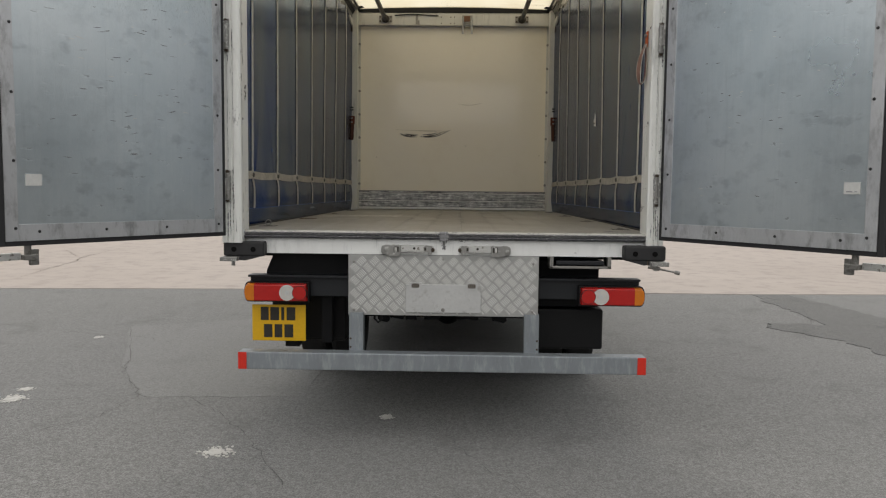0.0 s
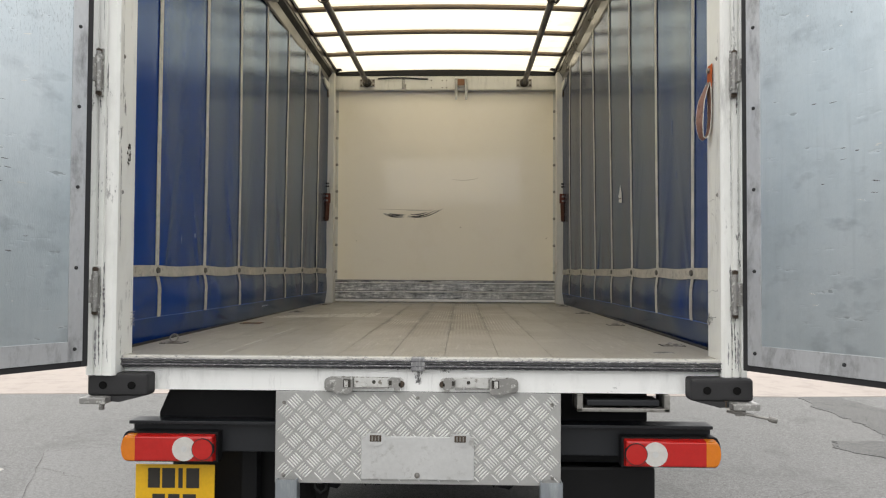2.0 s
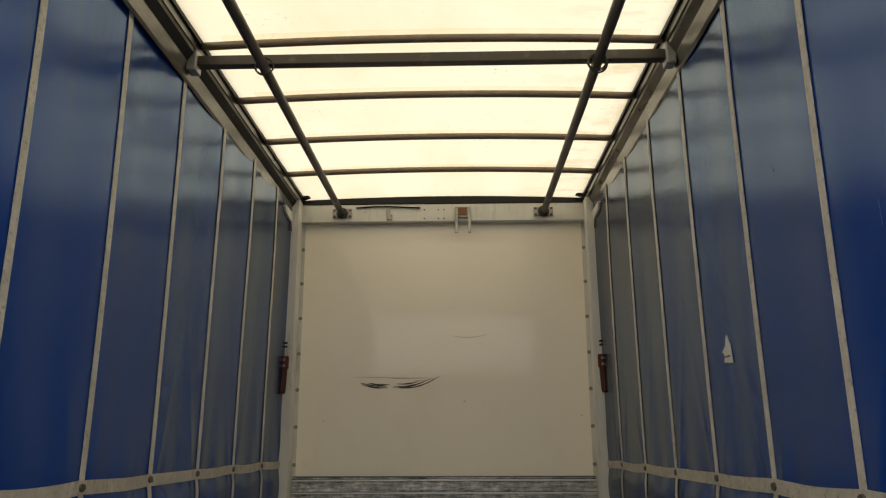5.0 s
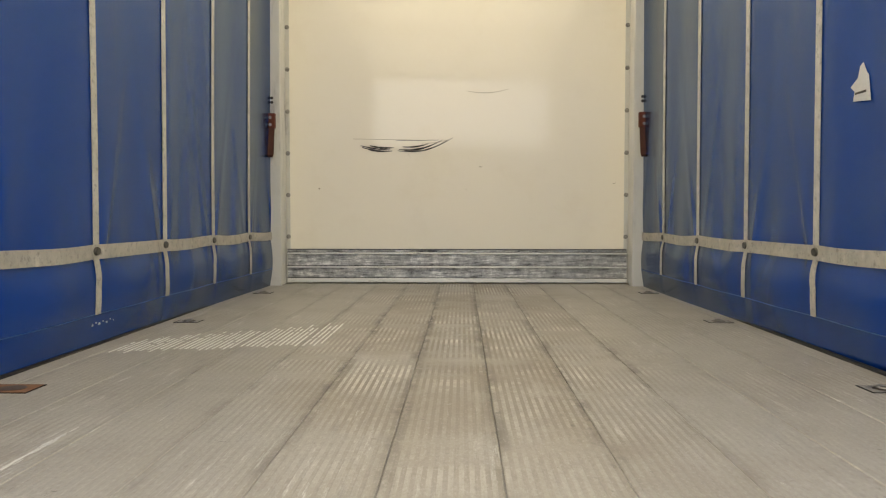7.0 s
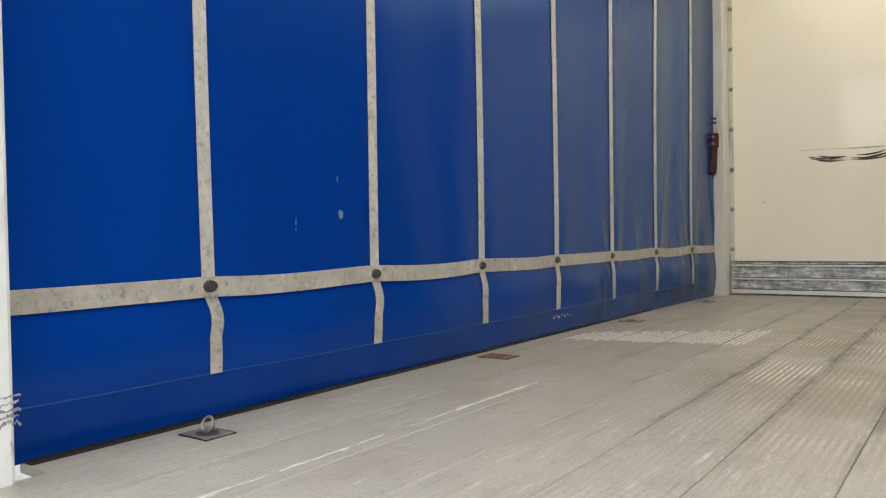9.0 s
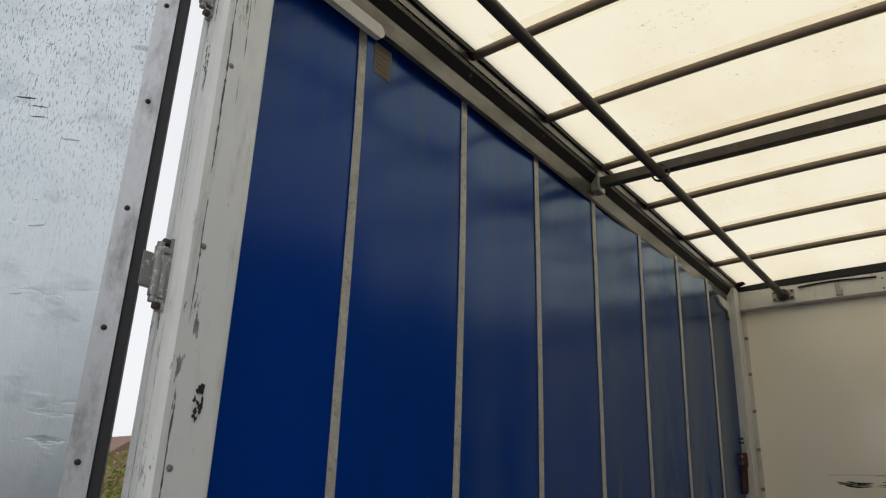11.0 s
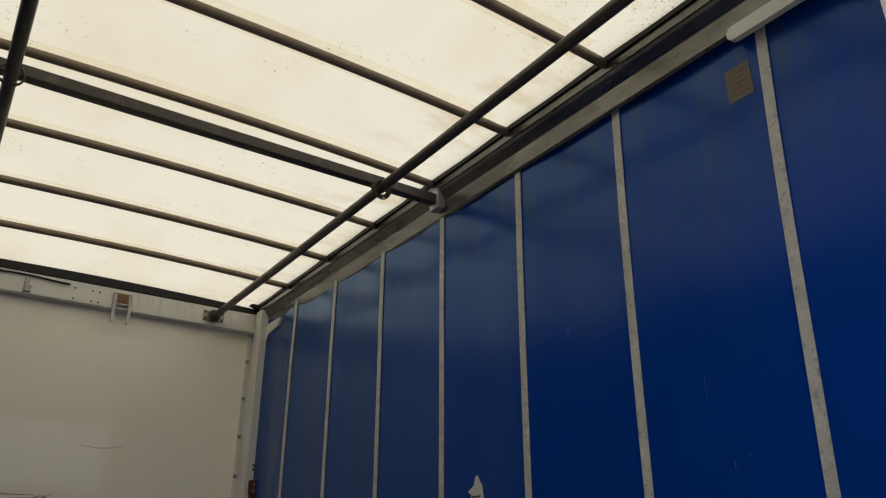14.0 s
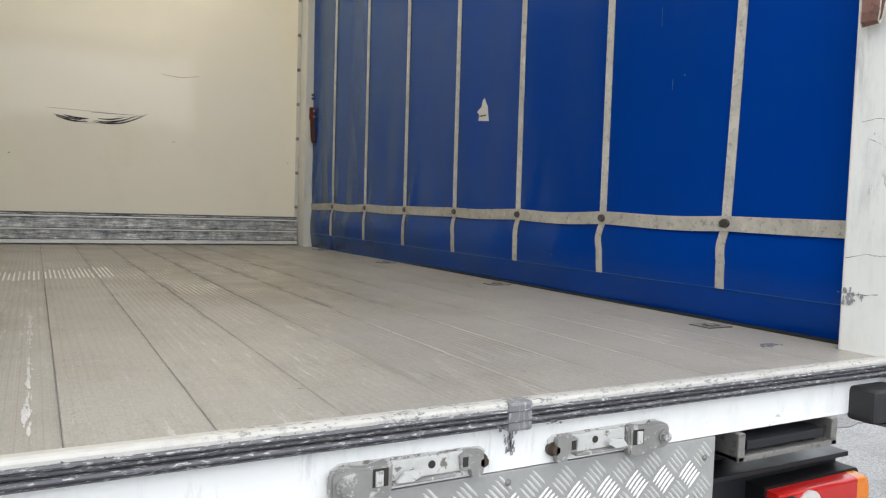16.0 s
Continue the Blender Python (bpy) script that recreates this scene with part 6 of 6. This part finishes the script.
for s in (-1, 1):
    bm = bmesh.new()
    prism(bm, [(s * 0.977, 4.012), (s * 0.981, 4.008), (s * 1.060, 4.008), (s * 1.064, 4.012), (s * 1.064, 4.25), (s * 0.999, 4.25), (s * 0.999, 4.10), (s * 0.977, 4.10)], "z", BED, 3.18)
    fp = part("front_post", bm, WHITE_CLEAN, bulkhead, "white painted front corner post")
    bm = bmesh.new()
    prism(bm, [(s * 0.966, FRONT), (s * 0.966, FRONT - 0.004), (s * 0.990, FRONT - 0.004), (s * 0.994, 4.12), (s * 0.9985, 4.12), (s * 0.9985, FRONT)], "z", BED + 0.003, 3.07)
    part("corner_angle", bm, WHITE_CLEAN, bulkhead, "white corner angle with rivets")
    rv = rivet_mesh("rivet", 0.009, 0.008, STEEL)
    for k in range(7):
        piece("rivet", rv, bulkhead, pose(s * 0.977, FRONT - 0.004, 1.375 + k * 0.2475) @ FACE_BACK)
    for z in (2.17, 2.145):
        piece("rivet", rivet_mesh("rivet", 0.006, 0.002, INK), bulkhead, pose(s * 1.024, 4.0075, z) @ FACE_BACK)

drawn["in"] = KICK_AT
kick_bm = bmesh.new()
prism(kick_bm, [(4.17, 1.118), (4.158, 1.122), (4.158, 1.140), (4.168, 1.144), (4.168, 1.206), (4.160, 1.209), (4.160, 1.217), (4.168, 1.221), (4.168, 1.285), (4.158, 1.288), (4.158, 1.298), (4.166, 1.303), (4.166, 1.312), (FRONT + 0.01, 1.314), (FRONT + 0.01, 1.118)], "x", -0.985, 0.985)
kick = part("kick_plate", kick_bm, KICK, bulkhead, "rubbed aluminium kick plate with two ribs")
part("kick_edge", box(bmesh.new(), -0.984, 0.984, 4.163, 4.180, 1.3135, 1.3205, 0.001), STRIP, bulkhead, "dark edge along the top of the kick plate")
# rail highlights and the shade above them put in as bright and dark strips
for z0, z1 in ((1.123, 1.146), (1.2085, 1.2175), (1.289, 1.299)):
    part("kick_rail", box(bmesh.new(), -0.984, 0.984, 4.1535, 4.1605, z0, z1 + 0.001, 0.002), RAIL, bulkhead, "rubbed rail with its highlight painted bright")
    part("kick_groove", box(bmesh.new(), -0.984, 0.984, 4.1565, 4.1675, z1 + 0.001, z1 + 0.005), RUBBER, bulkhead, "dark strip painted as shade above the rail")

drawn["in"] = HEADER_AT
bm = bmesh.new()
prism(bm, [(4.125, 3.032), (4.118, 3.037), (4.118, 3.160), (4.125, 3.165), (4.21, 3.165), (4.21, 3.032)], "x", -1.045, 1.045)
header = part("front_header", bm, WHITE_CLEAN, bulkhead, "white header beam with brackets")
# solid black piece in place of the dark gap above the header
bm = bmesh.new()
prism(bm, [(-1.05, 3.166), (1.05, 3.166)] + [(x, crown(x) - 0.020) for x in np.linspace(1.05, -1.05, 15)], "y", 4.112, 4.22)
part("header_seal", bm, BLACK, bulkhead, "black fill standing in for the dark gap above the header")
for s in (-1, 1):
    bm = bmesh.new()
    prism(bm, [(s * 1.05, 3.180), (s * 0.95, 3.214), (s * 0.97, 3.224), (s * 1.05, 3.235)], "y", 4.07, 4.12)
    part("corner_gusset", bm, BLACK, bulkhead)
    bm = box(bmesh.new(), s * 0.718 - 0.07, s * 0.718 + 0.07, 4.110, 4.118, 3.062, 3.132, 0.003)
    pb = part("pole_bracket", bm, STEEL, header, "steel pole bracket with four bolts")
    bm = bmesh.new()
    tube(bm, [(s * 0.718 + 0.033 * math.cos(a), 4.098, 3.095 + 0.033 * math.sin(a)) for a in np.linspace(0, 6.2832, 21)[:-1]], 0.009, 8, True)
    part("pole_cup", bm, POLE, header, smooth=True)
    for dx in (-0.055, 0.055):
        for dz in (-0.022, 0.022):
            piece("bolt", rivet_mesh("bolt", 0.006, 0.005, BOLT), header, pose(s * 0.718 + dx, 4.110, 3.097 + dz) @ FACE_BACK)
bm = bmesh.new()
box(bm, 0.088, 0.198, 4.098, 4.118, 3.055, 3.136, 0.004)
block = part("latch_block", bm, STEEL, header, "steel latch with two prongs")
part("latch_core", box(bmesh.new(), 0.111, 0.175, 4.094, 4.099, 3.070, 3.128, 0.003), RUSTY, block, "rusty latch core")
for x in (0.088, 0.180):
    part("prong", box(bmesh.new(), x, x + 0.022, 4.088, 4.100, 2.94, 3.10, 0.003), ALU, block)
bm = bmesh.new()
tube(bm, [(x, 4.108, 3.138 + 0.006 * math.sin(x * 11)) for x in np.linspace(-0.62, -0.16, 16)], 0.006, 8)
part("header_cable", bm, BLACK, header, "black cable clipped along the header", smooth=True)
bm = boxes((-0.400, -0.375, 4.108, 4.118, 3.045, 3.140), (-0.395, -0.36, 4.104, 4.118, 3.045, 3.085), bevel=0.003)
part("cable_clip", bm, STEEL, header)
for x in (-0.13, -0.03, 0.01):
    piece("rivet", rivet_mesh("rivet", 0.004, 0.003, BOLT), header, pose(x, 4.118, 3.120) @ FACE_BACK)
    piece("rivet", rivet_mesh("rivet", 0.004, 0.003, BOLT), header, pose(x, 4.118, 3.055) @ FACE_BACK)


drawn["in"] = FRONT_WALL
# rubbed marks on the bulkhead
def mark(x0, x1, z0, sag, lift, w, seed, material=None):
    rng = random.Random(seed)
    bm = bmesh.new()
    lo, hi = [], []
    n = 16
    for i in range(n):
        f = i / (n - 1)
        x = x0 + (x1 - x0) * f
        z = z0 - sag * math.sin(math.pi * f) + lift * f * f
        h = w * math.sin(math.pi * min(1, f * 0.9 + 0.07)) * rng.uniform(0.5, 1.0) + 0.0006
        lo.append(bm.verts.new((x, FRONT - 0.0012, z - h)))
        hi.append(bm.verts.new((x, FRONT - 0.0012, z + h)))
    for i in range(n - 1):
        bm.faces.new((lo[i], lo[i + 1], hi[i + 1], hi[i]))
    part("scuff", bm, material or SMEAR, bulkhead, "rubbed scuff mark")


for r in ((-0.555, -0.38, 1.915, 0.012, -0.025, 0.0045, 1), (-0.545, -0.37, 1.905, 0.016, -0.022, 0.006, 2), (-0.50, -0.36, 1.915, 0.010, -0.012, 0.007, 3),
          (-0.33, -0.08, 1.893, 0.010, 0.055, 0.006, 4), (-0.30, -0.05, 1.886, 0.012, 0.062, 0.004, 5), (-0.31, -0.16, 1.908, 0.004, 0.018, 0.005, 6),
          (-0.34, -0.02, 1.885, 0.016, 0.075, 0.003, 7), (-0.35, -0.10, 1.945, 0.0, 0.002, 0.0012, 8), (0.06, 0.30, 2.235, 0.014, 0.01, 0.0014, 9, FAINT), (-0.60, -0.25, 1.955, 0.002, -0.006, 0.0008, 13, FAINT), (-0.20, -0.02, 1.93, 0.004, 0.03, 0.0009, 14, FAINT),
          (0.13, 0.15, 1.79, 0.002, 0.0, 0.0016, 10, FAINT), (0.90, 0.92, 1.69, 0.003, 0.01, 0.002, 11, FAINT), (-0.80, -0.79, 1.66, 0.0, 0.0, 0.004, 12, FAINT), (-0.275, -0.270, 1.865, 0.0, -0.03, 0.003, 15, FAINT)):
    mark(*r)

drawn["in"] = BODY
# ---- loose and hung things ----
for s in (-1, 1):
    x = s * 0.718
    pole = thing("load_pole", "dark steel load pole hung under the roof", "pole", "load poles", at=(x, 4.12, 3.103))
    bm = bmesh.new()
    tube(bm, [(0, -4.02 + i * 0.402, -0.004 * math.sin(math.pi * i / 10)) for i in range(11)], 0.0225, 14)
    part("tube", bm, POLE, pole, smooth=True)
    bm = bmesh.new()
    rod(bm, (0, -0.005, 0.0), (0, -0.035, 0.0), 0.025, 14)
    part("end_sleeve", bm, POLE, pole)
    for k, (dy, tilt) in enumerate(((-2.165, 0.25), (-2.177, -0.12), (-2.188, 0.08), (-2.200, -0.30))[:4 if s > 0 else 2]):
        bm = bmesh.new()
        r = 0.040
        drop = -0.006 + 0.008 * k * (1 if s > 0 else 0.5)
        tube(bm, [(r * math.cos(a), dy + r * math.sin(a) * tilt, -drop + r * math.sin(a)) for a in np.linspace(0, 6.2832, 25)[:-1]], 0.0035, 7, True)
        part("hanging_ring", bm, POLE, pole, "dark wire ring", smooth=True)

for s in (-1, 1):
    strap = thing("hand_strap", "brown webbing strap riveted to the front post", "strap", "post straps", at=(s * 1.052, 4.015, 1.83))
    bm = bmesh.new()
    ribbon(bm, [(0, 0.012, 0.245), (0, -0.004, 0.24), (0, -0.012, 0.20), (s * 0.004, -0.016, 0.12), (s * 0.008, -0.03, 0.05), (s * 0.01, -0.034, 0.012), (s * 0.01, -0.02, 0.0), (s * 0.008, -0.004, 0.02), (s * 0.006, 0.004, 0.10), (s * 0.004, 0.010, 0.18)], (0.022, 0, 0), (0, 0.003, 0))
    part("webbing_loop", bm, RUST_WEB, strap)
    bm = box(bmesh.new(), -0.025, 0.025, -0.018, 0.014, 0.165, 0.25, 0.004)
    part("end_tab", bm, RED_WEB, strap, "orange-red end tab")
    for z in (0.225, 0.185):
        piece("rivet", rivet_mesh("rivet", 0.006, 0.006, STEEL), strap, pose(0, -0.018, z) @ FACE_BACK)

strap = thing("hand_strap", "orange and faded brown pull strap looped on the rear post", "strap", "post straps", at=(1.0295, -0.066, 1.832))
slant = Vector((0, 1, 0))
inn = Vector((-1, 0, 0))
bm = bmesh.new()
ribbon(bm, [inn * d + Vector((0, 0, z)) for d, z in ((0.003, 0.285), (0.005, 0.25), (0.006, 0.205))], slant * 0.022, inn * 0.003)
part("orange_tab", bm, ORANGE_WEB, strap, "orange webbing tab")
way = [(0.010, 0.0, 0.222), (0.020, 0.004, 0.195), (0.032, 0.004, 0.160), (0.040, -0.002, 0.118), (0.043, -0.006, 0.080), (0.040, -0.004, 0.050), (0.034, 0.001, 0.031), (0.024, 0.004, 0.024), (0.014, 0.005, 0.034), (0.008, 0.003, 0.060), (0.006, 0.0, 0.105), (0.006, -0.002, 0.150), (0.008, 0.0, 0.215)]
bm = bmesh.new()
rims = (bmesh.new(), bmesh.new())
rows, edges = [], ([], [])
for f in np.linspace(0, len(way) - 1, 61):
    d, y, z = (float(np.interp(f, range(len(way)), [p[j] for p in way])) for j in range(3))
    turn = 0.30 * math.sin(min(f, 7.0) / 7.0 * math.pi) ** 2
    wide = Vector((-math.sin(turn), math.cos(turn), 0.16 * math.sin(f * 0.5))) * 0.0200
    c, t = inn * d + Vector((0, y, z)), inn * 0.0022
    rows.append([bm.verts.new(p) for p in (c - wide, c + wide, c + wide + t, c - wide + t)])
    for side, line in zip((-1, 1), edges):
        line.append(c + wide * side + t * 0.5)
for p, q in zip(rows, rows[1:]):
    for j in range(4):
        bm.faces.new((p[j], p[(j + 1) % 4], q[(j + 1) % 4], q[j]))
bmesh.ops.recalc_face_normals(bm, faces=bm.faces)
for line, rim in zip(edges, rims):
    tube(rim, line, 0.0017, 6)
    part("stitched_edge", rim, PALE_WEBBING, strap, "pale stitched edge of the webbing", smooth=True)
part("webbing_loop", bm, BROWN_WEB, strap, "faded brown webbing loop")
for z in (0.265, 0.215):
    bm = bmesh.new()
    rod(bm, inn * 0.006 + Vector((0, 0, z)), inn * 0.016 + Vector((0, 0, z)), 0.009, 12)
    part("rivet", bm, STEEL, strap)

# ---- surroundings ----
unit = thing("industrial_unit", "yellow metal-clad industrial unit with a sign", "building", at=(-14.5, 0, YARD_Z))
bm = box(bmesh.new(), -8, 0, 1.6, 6.9, 0, 3.6)
wall = part("wall", bm, YELLOW_CLAD, unit)
bm = bmesh.new()
for y in np.arange(1.7, 6.7, 0.33):
    prism(bm, [(0.0, y), (0.035, y + 0.04), (0.035, y + 0.12), (0.0, y + 0.16)], "z", 0.0, 3.55)
part("ribbed_cladding", bm, YELLOW_CLAD, wall, kind="stuff")
part("roof", box(bmesh.new(), -8.2, 0.12, 1.5, 7.0, 3.6, 3.72, 0.02), PALE_CLAD, unit)
part("fascia_box", box(bmesh.new(), 0.04, 0.18, 4.2, 5.55, 3.1, 3.75, 0.01), PALE_CLAD, unit, "pale blue-grey fascia box")
sign = part("sign_board", box(bmesh.new(), 0.04, 0.07, 5.66, 6.26, 1.72, 2.36, 0.004), PAPER, unit, "white sign with black lettering")
txt = bpy.data.curves.new("lettering", "FONT")
txt.body, txt.size, txt.align_x, txt.extrude = "UNIT", 0.25, "CENTER", 0.002
txt.materials.append(INK)
words = new("lettering", txt)
words.parent = sign
words.matrix_basis = pose(0.074, 5.96, 2.10, 90, 0, 90)
part("number_bar", box(bmesh.new(), 0.07, 0.074, 5.84, 6.08, 1.80, 2.02), INK, sign)

house = thing("house", "far brick house with a tiled gable roof", "house", at=(-43, 26, YARD_Z))
bm = bmesh.new()
prism(bm, [(-4, 0), (4, 0), (4, 3.6), (0, 6.1), (-4, 3.6)], "x", -8, 0)
part("wall", bm, BRICK, house)
bm = bmesh.new()
prism(bm, [(-4.3, 3.45), (0, 6.14), (4.3, 3.45), (4.3, 3.65), (0, 6.4), (-4.3, 3.65)], "x", -8.2, 0.2)
tiles = part("roof", bm, TILE, house)
part("chimney", box(bmesh.new(), -4.5, -3.8, -0.4, 0.4, 5.8, 7.0, 0.02), BRICK, tiles)
for y in (-2.0, 2.0):
    w = part("window", box(bmesh.new(), 0.0, 0.05, y - 0.5, y + 0.5, 1.2, 2.3, 0.02), PAPER, house)
    part("pane", box(bmesh.new(), 0.05, 0.06, y - 0.42, y + 0.42, 1.28, 2.22), INK, w)

hedge_rng = np.random.default_rng(5)
hv, hf = [], []
way = [(-27.0, 8.5), (-21.0, 12.0), (-17.5, 13.6), (-14.3, 14.4)]
for k in range(16000):
    i = int(hedge_rng.integers(0, 3))
    f = hedge_rng.random()
    x, y = way[i][0] + f * (way[i + 1][0] - way[i][0]), way[i][1] + f * (way[i + 1][1] - way[i][1])
    top = 2.85 + 0.35 * math.sin(x * 1.7) + 0.25 * math.sin(x * 4.1 + 1)
    a, h = hedge_rng.random() * 6.28, hedge_rng.random() ** 0.7
    r = 0.9 * math.sqrt(max(0.05, 1 - (max(0, h - 0.6) / 0.4) ** 2)) * (0.8 + 0.3 * hedge_rng.random())
    c = Vector((x + r * math.cos(a), y + r * math.sin(a), 0.06 + h * top))
    d = Vector(hedge_rng.normal(size=3)).normalized()
    e = d.orthogonal().normalized()
    u = d.cross(e)
    sz = 0.05 + 0.05 * hedge_rng.random()
    n = len(hv)
    hv += [c - e * sz, c + u * sz * 0.5, c + e * sz, c - u * sz * 0.5]
    hf.append((n, n + 1, n + 2, n + 3))
me = bpy.data.meshes.new("hedge")
me.from_pydata(hv, [], hf)
me.materials.append(LEAF)
hedge = tagged(new("hedge", me), "overgrown yellow-green hedge behind the yard", "hedge", kind="stuff")
bm = bmesh.new()
for i in range(3):
    (xa, ya), (xb, yb) = way[i], way[i + 1]
    for f in np.linspace(0.05, 0.95, 7):
        x, y = xa + f * (xb - xa), ya + f * (yb - ya)
        rod(bm, (x, y, YARD_Z), (x + 0.1, y + 0.1, 1.9), 0.05, 6, 0.015)
part("hedge_wood", bm, BARK, hedge)

shed = thing("warehouse", "plain grey metal-clad warehouse across the yard", "warehouse", at=(0, -26, YARD_Z))
part("wall", box(bmesh.new(), -30, 30, -12, 0, 0, 4.5), GREY_CLAD, shed)
part("roof", box(bmesh.new(), -30.3, 30.3, -12.3, 0.3, 4.5, 4.65, 0.03), GREY_CLAD, shed)

# unseen units added on both sides to darken what the doors reflect
east = thing("industrial_unit", "plain grey metal-clad unit, unseen, added for the doors to reflect", "building", at=(13, 0, YARD_Z))
part("wall", box(bmesh.new(), 0, 9, -24, 7, 0, 4.4), GREY_CLAD, east)
part("roof", box(bmesh.new(), -0.15, 9.2, -24.2, 7.2, 4.4, 4.55, 0.03), GREY_CLAD, east)
west = thing("industrial_unit", "plain grey metal-clad unit, unseen, added for the doors to reflect", "building", at=(-14, 0, YARD_Z))
part("wall", box(bmesh.new(), -9, 0, -24, 1.4, 0, 4.4), GREY_CLAD, west)
part("roof", box(bmesh.new(), -9.2, 0.15, -24.2, 1.45, 4.4, 4.55, 0.03), GREY_CLAD, west)
